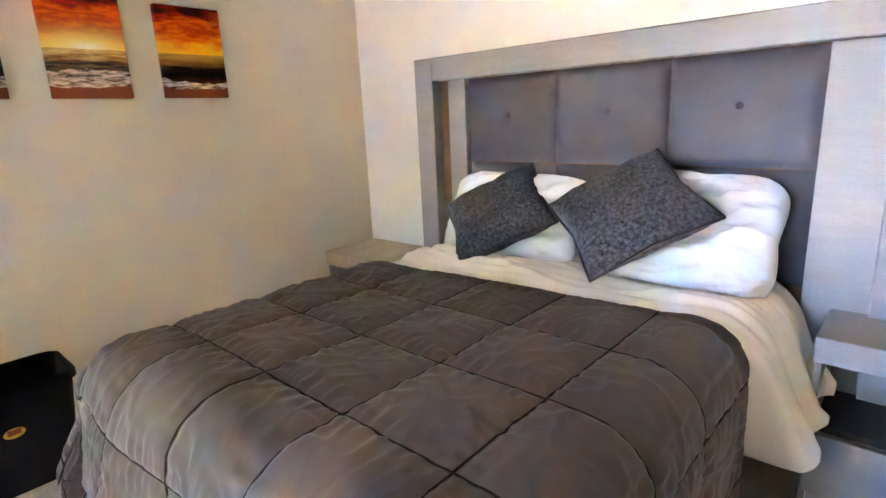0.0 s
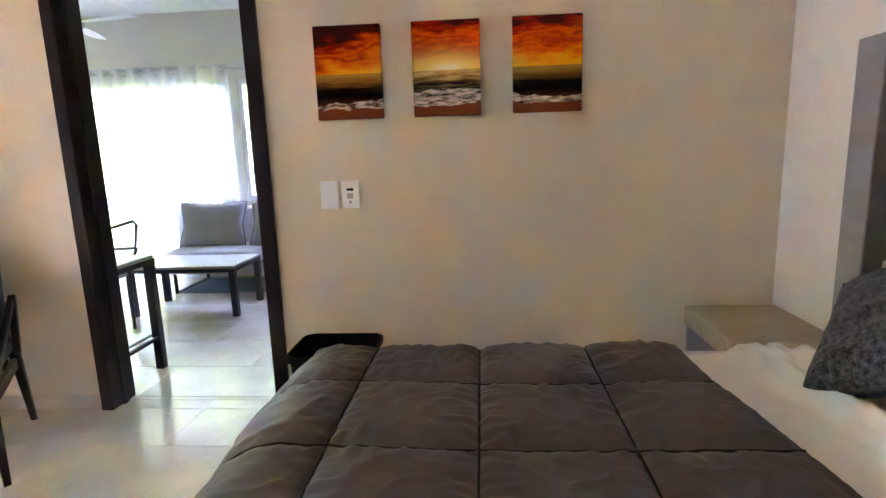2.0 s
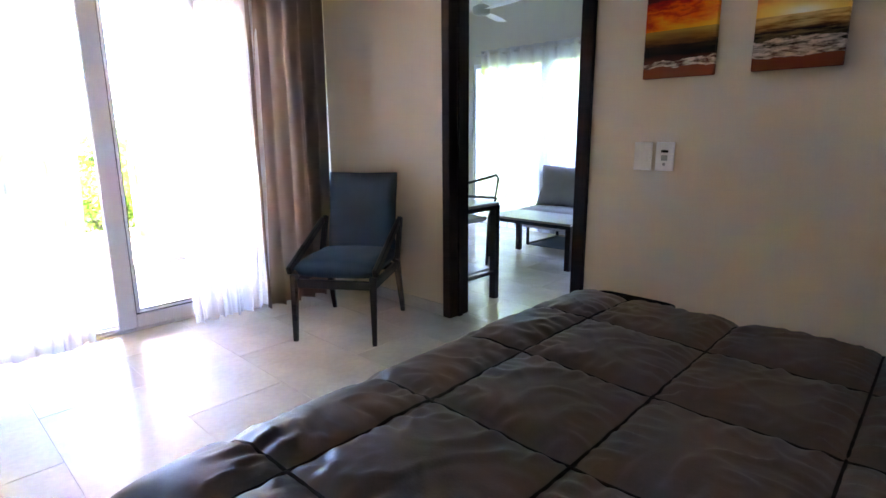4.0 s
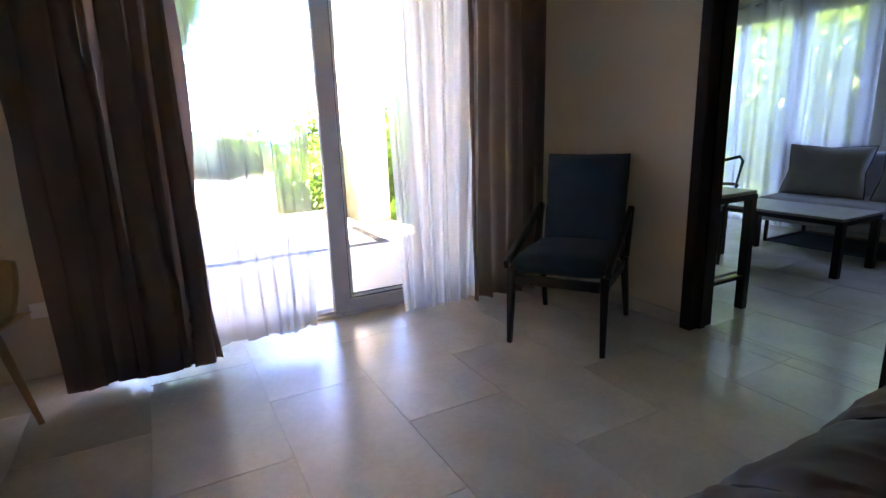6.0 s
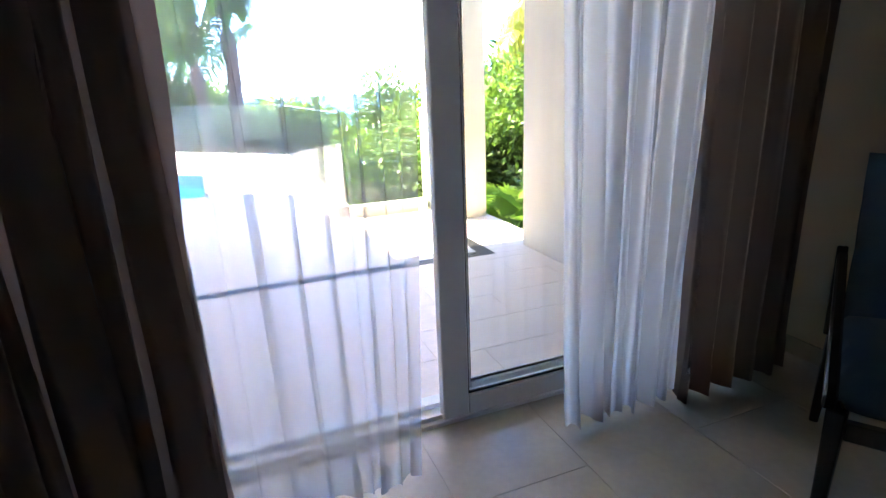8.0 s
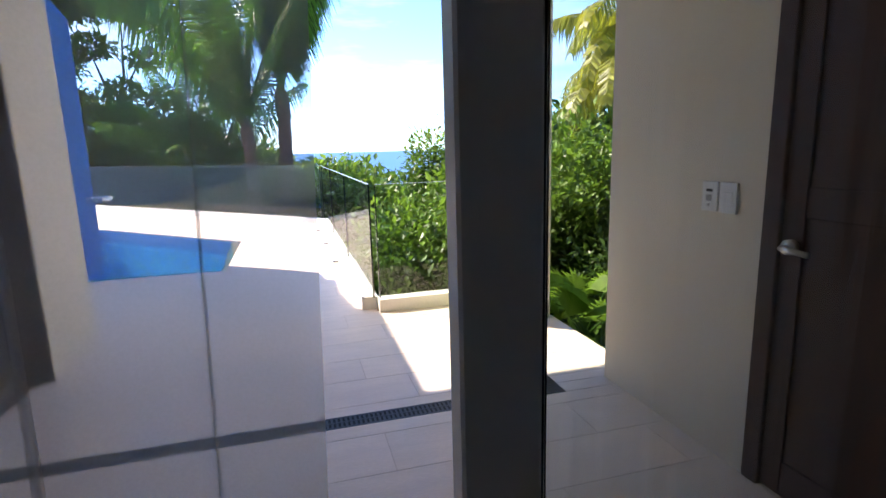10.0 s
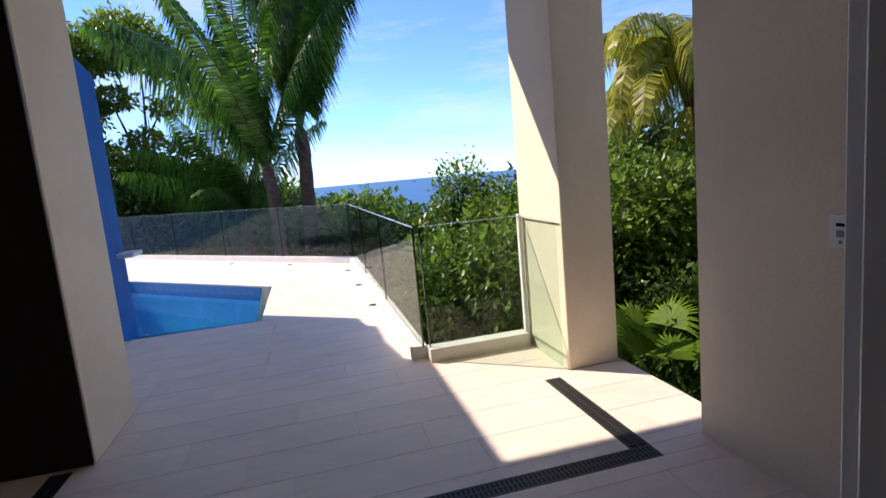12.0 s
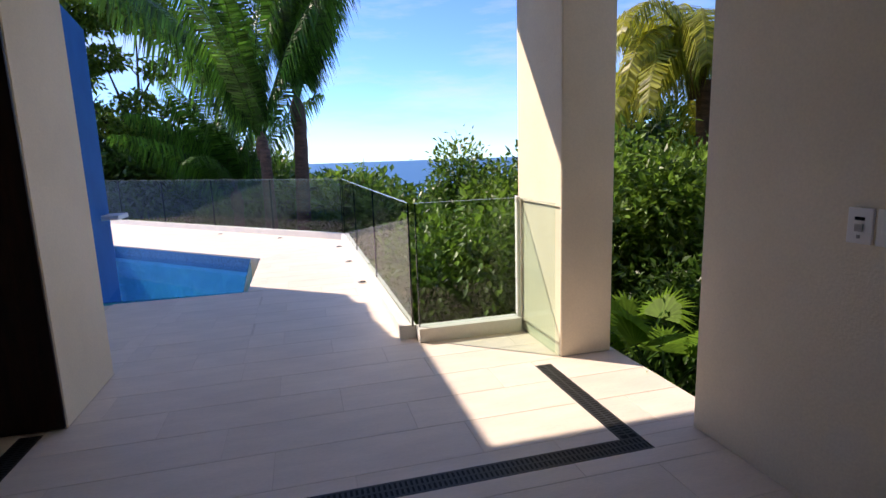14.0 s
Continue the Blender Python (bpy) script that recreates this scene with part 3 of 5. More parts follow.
put_structure("wall_facade_end", box(-5.31, -2.67, -7.0, -6.85, -0.05, 3.0, 0.004), M["stucco"], "beige stucco wall", "wall")
roof = put_structure("roof", box(-6.64, -2.3, -7.0, 0.25, 3.0, 3.25, 0.01), M["stucco"], "flat stucco roof over the terrace", "roof")
put_structure("roof", box(-2.29, 2.3, -3.9, 3.3, 2.95, 3.2, 0.01), M["stucco"], "flat stucco house roof", "roof")

blue = thing("pool_wall", "saturated blue painted wall rising from the pool", "wall", kind="structure")
part("panel", prism([(-8.13, -3.90), (-9.55, -4.12), (-9.58, -4.34), (-8.16, -4.14)], -1.3, 2.83), M["blue_wall"], blue)
part("spout", box(-9.35, -9.0, -4.05, -3.86, 0.72, 0.77, 0.006), M["kerb"], blue, "white waterfall spout")
upper = thing("upper_storey", "beige upper wall with a navy cap", "wall", kind="structure")
part("wall", box(-9.4, -8.2, -6.5, -4.5, 2.4, 2.93), M["stucco"], upper)
part("cap", box(-9.5, -8.1, -6.6, -4.4, 2.931, 3.3, 0.01), M["navy_cap"], upper)

# pool basin and its water
POOL = [(-8.05, -2.54), (-10.03, -2.63), (-12.3, -4.95), (-12.3, -6.6), (-8.2, -6.6), (-8.12, -3.9)]
pool = thing("pool", "blue tiled swimming pool with clear water", "swimming pool", kind="structure")
bm = bmesh.new()
top_ring = [bm.verts.new((x, y, -0.005)) for x, y in POOL]
low_ring = [bm.verts.new((x, y, -1.3)) for x, y in POOL]
for i in range(len(POOL)):
    j = (i + 1) % len(POOL)
    bm.faces.new((top_ring[i], low_ring[i], low_ring[j], top_ring[j]))
bm.faces.new(low_ring[::-1])
part("basin", bm, M["pool_tile"], pool)
band = bmesh.new()
cx, cy = -10.2, -4.6
a, b = [[band.verts.new((cx + (x - cx) * 0.998, cy + (y - cy) * 0.998, z)) for x, y in POOL] for z in (-0.2, -0.004)]
for i in range(len(POOL)):
    j = (i + 1) % len(POOL)
    band.faces.new((a[i], a[j], b[j], b[i]))
part("waterline_band", band, M["pool_band"], pool)
bm = bmesh.new()
bm.faces.new([bm.verts.new((cx + (x - cx) * 0.997, cy + (y - cy) * 0.997, -0.13)) for x, y in POOL])
bmesh.ops.recalc_face_normals(bm, faces=bm.faces)
water = part("water", bm, M["pool_water"], pool)
water.visible_shadow = False

# ---- glass fence on its kerb ----
fence = thing("glass_fence", "frameless glass balustrade on a low white kerb", "fence", kind="structure")
CORNER, END = (-11.2, -1.25), (-17.2, -7.0)
line_block((FX, -1.16), (FX, -0.385), 0.12, 0.0, kerb_h, "kerb", M["kerb"], fence)
line_block((FX - 0.06, FY - 0.03), CORNER, 0.12, 0.0, kerb_h, "kerb", M["kerb"], fence)
line_block(CORNER, END, 0.12, 0.0, kerb_h, "kerb", M["kerb"], fence)


def fence_run(a, b, count, z0, z1, ends=2):
    """Glass panels in a row; ends is how many upright edges of each show dark."""
    a, b = Vector((*a, 0)), Vector((*b, 0))
    for i in range(count):
        p, q = a.lerp(b, (i + 0.004) / count), a.lerp(b, (i + 0.996) / count)
        g = line_block(p.xy, q.xy, 0.012, z0, z1, "glass_panel", M["fence_glass"], fence)
        for e in (p, q)[:ends]:
            k = (b - a).normalized() * 0.004
            line_block((e - k).xy, (e + k).xy, 0.0125, z0, z1 + 0.0005, "edge", M["glass_edge"], g)
        line_block(p.xy, q.xy, 0.0122, z1 + 0.001, z1 + 0.004, "top_edge", M["glass_rim"], g)


fence_run((FX, -1.15), (FX, -0.40), 1, kerb_h, 0.985, 1)
fence_run((FX - 0.03, FY), CORNER, 3, kerb_h, 0.985)
fence_run((CORNER[0] - 0.02, CORNER[1] - 0.02), END, 5, kerb_h, 0.985)
fence_run((FX + 0.02, -0.385), (-5.40, -0.385), 1, 0.02, 0.985, 0)
part("post", box(FX - 0.02, FX + 0.02, -0.40, -0.372, 0.0, 1.0, 0.003), M["alu_white"], fence)


# ---- terrace door and switches ----
door_3 = thing("door_3", "dark brown panelled wooden door, closed", "door", kind="structure")
part("door_frame", join(box(-3.42, -3.35, -0.19, -0.05, 0.0, 2.12, 0.004), box(-2.79, -2.72, -0.19, -0.05, 0.0, 2.12, 0.004), box(-3.35, -2.79, -0.19, -0.05, 2.05, 2.12, 0.004)), M["door_wood"], door_3)
door_leaf = part("door_leaf", join(box(-3.35, -2.79, -0.165, -0.125, 0.01, 2.05, 0.003), box(-3.35, -3.27, -0.175, -0.165, 0.01, 2.05, 0.003), box(-2.87, -2.79, -0.175, -0.165, 0.01, 2.05, 0.003),
                                   box(-3.27, -2.87, -0.175, -0.165, 0.01, 0.14, 0.003), box(-3.27, -2.87, -0.175, -0.165, 1.0, 1.1, 0.003), box(-3.27, -2.87, -0.175, -0.165, 1.95, 2.05, 0.003)), M["door_wood"], door_3)
part("door_handle", join(tube([(-3.305, -0.175, 0.90), (-3.305, -0.20, 0.90)], 0.026, 14), tube([(-3.305, -0.195, 0.90), (-3.305, -0.225, 0.90), (-3.28, -0.232, 0.90), (-3.20, -0.232, 0.895)], 0.010, 8)), M["chrome"], door_leaf, "brushed steel lever handle", True)


def wall_plate(name, label, x, y, z, w, h, holes, facing=-1):
    p = thing(name, label, "switch" if name == "light_switch" else "thermostat", Matrix.Translation((x, y, z)))
    part("plate", box(-w / 2, w / 2, -0.011, -0.0005, -h / 2, h / 2, 0.003, 2), M["plastic_white"], p)
    if holes:
        part("display", box(-0.016, 0.016, -0.0125, -0.0112, 0.018, 0.029), M["plastic_black"], p, "small dark display")
        part("knob", join(box(-0.014, 0.014, -0.016, -0.0112, -0.018, 0.006, 0.002), box(-0.006, 0.006, -0.014, -0.0112, -0.04, -0.028, 0.001)), M["plastic_grey"], p, "grey buttons")
    else:
        part("rocker", box(-w * 0.28, w * 0.28, -0.0145, -0.0112, -h * 0.19, h * 0.19, 0.0015), M["plastic_white"], p)
    return p


wall_plate("light_switch", "white plastic light switch on the beige wall", 0.018, -0.001, 1.080, 0.082, 0.128, False)
wall_plate("fan_control", "white wall control with small display and buttons", 0.118, -0.001, 1.080, 0.082, 0.128, True)
wall_plate("fan_control", "white wall control with small display on stucco", -3.668, -0.181, 1.04, 0.080, 0.115, True)
wall_plate("light_switch", "white plastic light switch on terrace stucco wall", -3.575, -0.181, 1.04, 0.080, 0.115, False)
outlet = thing("wall_outlet", "dark wall outlet plate beside the drape", "outlet", Matrix.Translation((-2.478, -3.0, 0.34)))
part("plate", box(0.0, 0.01, -0.06, 0.06, -0.038, 0.038, 0.003), M["plastic_white"], outlet)

# ---- pictures ----
for i, words in enumerate(("dark clouded orange sunset sea", "bright setting sun over surf", "orange sunset sky and breaking waves")):
    x = 0.435 * i
    p = thing("canvas_picture", f"unframed canvas print of {words}", "picture", Matrix.Translation((x, 0, 1.418)), group="sunset triptych")
    part("canvas", box(0.0, 0.296, -0.032, -0.002, 0.0, 0.40, 0.003), M["sunset"], p)

# ---- bed ----
def headboard():
    h = thing("headboard", "grey-washed wooden headboard with charcoal tufted upholstery", "headboard", Matrix.Translation((2.038, 0, 0)))
    ya, yb, top = -2.69, -0.55, 1.575
    part("post", box(-0.09, 0, yb - 0.125, yb, 0.0, top, 0.004), M["grey_wood"], h)
    part("post", box(-0.09, 0, ya, ya + 0.125, 0.0, top, 0.004), M["grey_wood"], h)
    part("top_rail", box(-0.09, 0, ya + 0.125, yb - 0.125, top - 0.115, top, 0.004), M["grey_wood"], h)
    part("slat", box(-0.06, 0, -0.868, -0.755, 0.0, top - 0.116, 0.003), M["grey_wood"], h)
    part("slat", box(-0.06, 0, -2.563, -2.372, 0.0, top - 0.116, 0.003), M["grey_wood"], h)
    # this backing carries the gaps' shadow as its brown colour
    part("back_panel", box(-0.025, 0, ya + 0.126, yb - 0.126, 0.0, top - 0.116), M["slit"], h, "panel behind the slats, coloured brown as the gaps' shadow")
    w = 0.50
    for i in range(3):
        yc = -0.870 - w * (i + 0.5)
        for z0, z1 in ((1.052, 1.455), (0.64, 1.048)):
            def place(u, v, y0=yc - w / 2 + 0.002, z0=z0, z1=z1):
                yy, zz = y0 + u * (w - 0.004), z0 + v * (z1 - z0)
                e = ((1 - abs(2 * u - 1) ** 5) * (1 - abs(2 * v - 1) ** 5)) ** 0.5
                r = math.hypot((u - 0.5) * w, (v - 0.55) * (z1 - z0))
                dip = 0.028 * math.exp(-(r / 0.045) ** 1.4) if z0 > 1 else 0
                return (-0.03 - 0.042 * e + dip, yy, zz)
            cushion = part("upholstered_panel", grid(26, 22, place), M["charcoal"], h, smooth=True)
            if z0 > 1:
                bm = bmesh.new()
                bmesh.ops.create_uvsphere(bm, u_segments=12, v_segments=8, radius=0.014)
                bmesh.ops.transform(bm, verts=bm.verts, matrix=Matrix.LocRotScale((-0.050, yc, z0 + 0.55 * (z1 - z0)), None, (0.5, 1, 1)))
                part("button", bm, M["charcoal"], cushion, smooth=True)
    return h


headboard()

bed = thing("bed", "queen size bed base and mattress", "bed", Matrix.Translation((1.08, -1.59, 0)))
part("base", box(-0.83, 0.86, -0.705, 0.705, 0.06, 0.34, 0.02), M["charcoal"], bed)
part("mattress", box(-0.86, 0.86, -0.722, 0.722, 0.34, 0.655, 0.05, 3), M["mattress"], bed, smooth=True)
for sx in (-0.75, 0.75):
    for sy in (-0.65, 0.65):
        part("leg", bar((sx, sy, 0), (sx, sy, 0.065), 0.06), M["black_wood"], bed)

XF, YN, YS, TOP, RAD = 0.185, -0.86, -2.318, 0.664, 0.12


def fold(d, r):
    """Over an edge of radius r: how far out and how far down cloth lies at length d past it."""
    if d <= 0:
        return 0.0, 0.0
    a = min(d / r, math.pi / 2)
    return r * math.sin(a), r * (1 - math.cos(a)) + max(0.0, d - r * math.pi / 2)


def over_bed(s, q, lift=0.0, flare=0.0, hem=0.05):
    """A point of cloth on the bed: s along it from the foot edge, q across from its north edge; past the edges it hangs."""
    r = RAD
    a = max(0.0, XF + r - s)
    b = max(0.0, q - (YN - r)) if q > YN - r else max(0.0, (YS + r) - q)
    ox, dx = fold(a, r)
    oy, dy = fold(b, r)
    down = math.hypot(dx, dy) if dx and dy else max(dx, dy)
    x = (XF + r - ox) if a > 0 else s
    if q > YN - r:
        y = YN - r + oy
    elif q < YS + r:
        y = YS + r - oy
    else:
        y = q
    z = TOP + lift - down
    hang = min(1.0, down / 0.4)
    if a > 0:
        x -= flare * hang * (0.6 + 0.4 * math.sin(q * 9.0)) + 0.012 * hang
    if q > YN - r:
        y += flare * hang * 0.6
    elif q < YS + r:
        y -= flare * hang * 0.08
    return Vector((x, y, max(hem, z)))


SEAM_X, SEAM_Y, CELL = 0.407, -0.885, 0.305


def comforter():
    """A quilted spread, square by stitched square; each square is puffed and drawn in along its seams."""
    t = thing("comforter", "dark taupe quilted comforter spread over the bed", "comforter")
    s0, q0, q1 = XF + RAD - 0.80, YN - RAD + 0.62, YS + RAD - 0.72

    def head(q):
        return 1.27 + 0.11 * min(1.0, max(0.0, (YN - q) / 1.5)) + 0.010 * math.sin(q * 7)

    def surface(s, q):
        wob = 0.010 * noise.noise(Vector((s * 3, q * 3, 1.0)))
        ds = abs((s + wob - SEAM_X + CELL / 2) % CELL - CELL / 2)
        dq = abs((q + wob - SEAM_Y + CELL / 2) % CELL - CELL / 2)
        near = min(ds, dq)
        puff = (1 - math.exp(-(ds / 0.030) ** 1.15)) * (1 - math.exp(-(dq / 0.030) ** 1.15))
        seam = math.exp(-(near / 0.011) ** 2)
        ruck = noise.noise(Vector((s * 5 + 3, q * 7, 4.0)))
        pull = noise.noise(Vector((s * 15 + 1.5 * ruck, q * 15 + 3 * ruck, 9.0)))
        along = noise.noise(Vector(((s if dq < ds else q) * 42, (q if dq < ds else s) * 9, 5.0)))
        crease = abs(noise.noise(Vector((s * 5.5 + 0.8 * ruck, q * 4.5 + 1.5 * ruck, 2.0))))
        sharp = max(0.0, 1 - crease * 9)
        fine = max(0.0, 1 - 6 * abs(noise.noise(Vector((s * 9 + 2.0 * ruck, q * 7 - 2.0 * ruck, 12.0)))))
        flat = 0.35 + 0.65 * min(1.0, max(0.0, (s - XF - 0.05) / 0.25)) if s < XF + 0.3 else (0.45 if q < YS or q > YN else 1.0)
        top = 0.013 * flat * puff + 0.006 * ruck * puff * flat - 0.005 * seam + 0.0045 * sharp * puff + 0.0024 * fine * puff * (0.4 + 0.6 * flat) + 0.004 * pull * puff + 0.009 * along * math.exp(-((near - 0.03) / 0.034) ** 2)
        p = over_bed(s, q, 0.0, 0.115, 0.07)
        e = 0.01
        nrm = (over_bed(s + e, q, 0.0, 0.115, 0.07) - p).cross(over_bed(s, q + e, 0.0, 0.115, 0.07) - p)
        nrm = nrm.normalized() if nrm.length > 1e-9 else Vector((0, 0, 1))
        end = min(1.0, max(0.0, (head(q) - s) / 0.06))
        out = p + nrm * (top * (0.4 + 0.6 * end) + 0.012 * noise.noise(Vector((s * 1.6, q * 1.6, 7.0))) + 0.026)
        out.z = max(0.05, out.z)
        return out

    rows = [s0] + [SEAM_X + CELL * k for k in range(-3, 4) if s0 + 0.02 < SEAM_X + CELL * k < 1.24] + [None]
    cols = [q1] + [SEAM_Y + CELL * k for k in range(-8, 3) if q1 + 0.02 < SEAM_Y + CELL * k < q0 - 0.02] + [q0]
    for a, b in zip(rows, rows[1:]):
        for c, d in zip(cols, cols[1:]):
            def place(u, v, a=a, b=b, c=c, d=d):
                q = c + v * (d - c)
                end = head(q) if b is None else b
                return surface(a + u * (end - a), q)
            n = 44 if d < -0.6 or c < -0.6 else 14
            part("quilt_square", grid(n, n, place), M["quilt"], t, smooth=True)
    for a in rows[1:-1]:
        part("stitching", tube([surface(a, q1 + (q0 - q1) * k / 90) for k in range(91)], 0.0034, 5), M["thread"], t, "dark stitched seam", True)
    for c in cols[1:-1]:
        part("stitching", tube([surface(s0 + (head(c) - s0) * k / 70, c) for k in range(71)], 0.0034, 5), M["thread"], t, "dark stitched seam", True)
    return t


comforter()


def bed_sheet():
    t = thing("bed_sheet", "cream cotton sheet folded back over the bed", "sheet")
    s0, s1, q0, q1 = 1.22, 1.98, YN - RAD + 0.35, YS + RAD - 0.78

    def place(u, v):
        q = q0 + v * (q1 - q0)
        s = s0 + u * (s1 - s0) + 0.03 * noise.noise(Vector((q * 2, u * 3, 0)))
        lift = 0.002 + 0.030 * math.exp(-((u - 0.42) / 0.14) ** 2)
        ridge = 0.012 * max(0.0, 1 - 5 * abs(noise.noise(Vector((s * 8 + 1.2 * noise.noise(Vector((q * 2, 3, 0))), q * 1.3, 6.0))))) + 0.024 * noise.noise(Vector((s * 22 + 2 * noise.noise(Vector((q * 3, 0, 0))), q * 2.2, 3.0))) + 0.008 * noise.noise(Vector((s * 9, q * 6, 8.0)))
        ridge *= min(1.0, max(0.0, (u - 0.20) / 0.15))
        p = over_bed(s, q, lift + ridge, 0.03, 0.14)
        if q < YS + RAD:
            drop = TOP - p.z
            free = min(1.0, max(0.0, (s - 1.35) / 0.05))
            p.y -= ((0.025 * math.sin(s * 24 + q) + 0.15) * min(1, drop / 0.35) + 0.03) * free - 0.02 * (1 - free)
            pull_in = min(1.0, drop / 0.42)
            p.x += (1.535 + 0.42 * (p.x - 1.56) - p.x) * pull_in
            p.z = max(p.z, 0.25 + 0.55 * max(0.0, p.x - 1.46) + 0.012 * math.sin(s * 30))
        return p

    part("cloth", grid(70, 240, place), M["sheet"], t, smooth=True)


bed_sheet()


def pillow_at(name, label, w, d, h, m, material, n=22, puff=0.5, group="", piping=None, corner=0.12, soft=0.0, crumple=0.0):
    t = thing(name, label, "pillow", m, group)
    body = part("case", pad(w, d, h, puff, n, corner, 0.0, soft, crumple), material, t, smooth=True)
    if piping:
        c = []
        for k in range(41):
            a = k / 40 * 4
            i, f = int(a) % 4, a % 1
            e = [(-1, -1), (1, -1), (1, 1), (-1, 1), (-1, -1)]
            u = e[i][0] + (e[i + 1][0] - e[i][0]) * f
            v = e[i][1] + (e[i + 1][1] - e[i][1]) * f
            pinch = 1 - 0.12 * (1 - abs(u * v)) * max(abs(u), abs(v)) ** 4
            c.append((u * w / 2 * pinch, v * d / 2 * pinch, 0))
        part("piping", tube(c, 0.006, 6, False), piping, body, "dark corded edge", True)
    return t


def stand(x, y, z, lean, turn, spin=0):
    """A pose for a cushion stood up against the headboard: lean back, turn about the upright, spin in its own plane."""
    return Matrix.Translation((x, y, z)) @ Matrix.Rotation(radians(turn), 4, "Z") @ Matrix.Rotation(radians(-lean), 4, "Y") @ Matrix.Rotation(radians(spin), 4, "Z")


pillow_at("bed_pillow", "white cotton bed pillow leaning on the headboard", 0.46, 0.72, 0.22, stand(1.85, -1.23, 0.80, 62, 0), M["pillow"], 40, 0.45, "bed pillows", None, 0.05, 0.10, 0.04)
pillow_at("bed_pillow", "white cotton bed pillow leaning on the headboard", 0.50, 0.72, 0.23, stand(1.83, -1.985, 0.825, 56, 2), M["pillow"], 56, 0.45, "bed pillows", None, 0.10, 0.20, 0.06)
pillow_at("throw_cushion", "charcoal crushed velvet throw cushion with dark piping", 0.440, 0.458, 0.15, stand(1.712, -1.25, 0.856, 38.6, -2.6, 42.5), M["velvet"], n=30, group="velvet cushions", piping=M["black_wood"], crumple=0.012)
pillow_at("throw_cushion", "charcoal crushed velvet throw cushion with dark piping", 0.448, 0.458, 0.16, stand(1.636, -1.872, 0.930, 37.7, -2.2, 46.2), M["velvet"], n=30, group="velvet cushions", piping=M["black_wood"], crumple=0.012)



def nightstand(y0, y1, label, top, front, surface):
    """A nightstand with a thick top, an open niche and a drawer, its front towards the window."""
    t = thing("nightstand", label, "nightstand", Matrix.Translation((2.035, (y0 + y1) / 2, 0)))
    w, d = abs(y1 - y0) / 2, 2.035 - front
    part("top", box(-d, 0, -w, w, top - 0.085, top, 0.004), M[surface], t)
    part("side", box(-d + 0.012, 0, -w + 0.004, -w + 0.024, 0.0, top - 0.085, 0.002), M["grey_wood"], t)
    part("side", box(-d + 0.012, 0, w - 0.024, w - 0.004, 0.0, top - 0.085, 0.002), M["grey_wood"], t)
    # back and shelf are near black: the deep niche's shade put into their colour
    part("back", box(-0.014, -0.001, -w + 0.024, w - 0.024, 0.02, top - 0.085), M["black_wood"], t, "back of the niche, coloured dark for its shade")
    part("shelf", box(-d + 0.012, -0.014, -w + 0.024, w - 0.024, 0.27, 0.29), M["black_wood"], t, "niche shelf, coloured dark for its shade")
    k = part("drawer", box(-d, -d + 0.018, -w + 0.008, w - 0.008, 0.05, 0.262, 0.003), M["grey_wood"], t)
    part("knob", tube([(-d, 0, 0.16), (-d - 0.022, 0, 0.16)], 0.013, 12), M["black_metal"], k, "small dark knob", True)
    part("plinth", box(-d + 0.03, -0.014, -w + 0.024, w - 0.024, 0.0, 0.045), M["grey_wood"], t)
    return t


nightstand(-0.50, -0.03, "wooden nightstand with light top beside the bed", 0.535, 1.64, "oak")
nightstand(-3.02, -2.46, "grey-washed wooden nightstand with open niche and drawer", 0.585, 1.68, "grey_wood")


def waste_bin():
    t = thing("waste_bin", "black plastic waste bin with round emblem, by the wall", "bin", Matrix.Translation((0.06, -0.21, 0)))

    def ring(w, d, z, r, bm, n=6):
        vs = []
        for sx, sy, a0 in ((1, 1, 0), (-1, 1, 90), (-1, -1, 180), (1, -1, 270)):
            for k in range(n + 1):
                a = radians(a0 + 90 * k / n)
                vs.append(bm.verts.new((sx * (w / 2 - r) + r * math.cos(a), sy * (d / 2 - r) + r * math.sin(a), z)))
        return vs

    bm = bmesh.new()
    rings = [ring(*k, bm) for k in ((0.28, 0.22, 0.0, 0.04), (0.36, 0.30, 0.39, 0.05), (0.385, 0.325, 0.395, 0.055), (0.385, 0.325, 0.42, 0.055), (0.36, 0.30, 0.425, 0.05), (0.35, 0.29, 0.41, 0.05), (0.27, 0.21, 0.02, 0.04))]
    for r, s in zip(rings, rings[1:]):
        for k in range(len(r)):
            j = (k + 1) % len(r)
            bm.faces.new((r[k], r[j], s[j], s[k]))
    bm.faces.new(rings[0][::-1])
    bm.faces.new(rings[-1])
    part("body", bm, M["plastic_black"], t)
    e = bmesh.new()
    bmesh.ops.create_circle(e, cap_ends=True, segments=24, radius=0.032)
    bmesh.ops.transform(e, verts=e.verts, matrix=Matrix.Translation((-0.03, -0.147, 0.26)) @ Matrix.Rotation(radians(95.8), 4, "X") @ Matrix.Diagonal((1, 0.62, 1, 1)))
    part("emblem", e, M["emblem_yellow"], t, "yellow oval emblem")
    e = box(-0.05, -0.01, -0.1505, -0.149, 0.255, 0.275)
    part("emblem_band", e, M["emblem_red"], t, "red-brown band")
    return t


waste_bin()


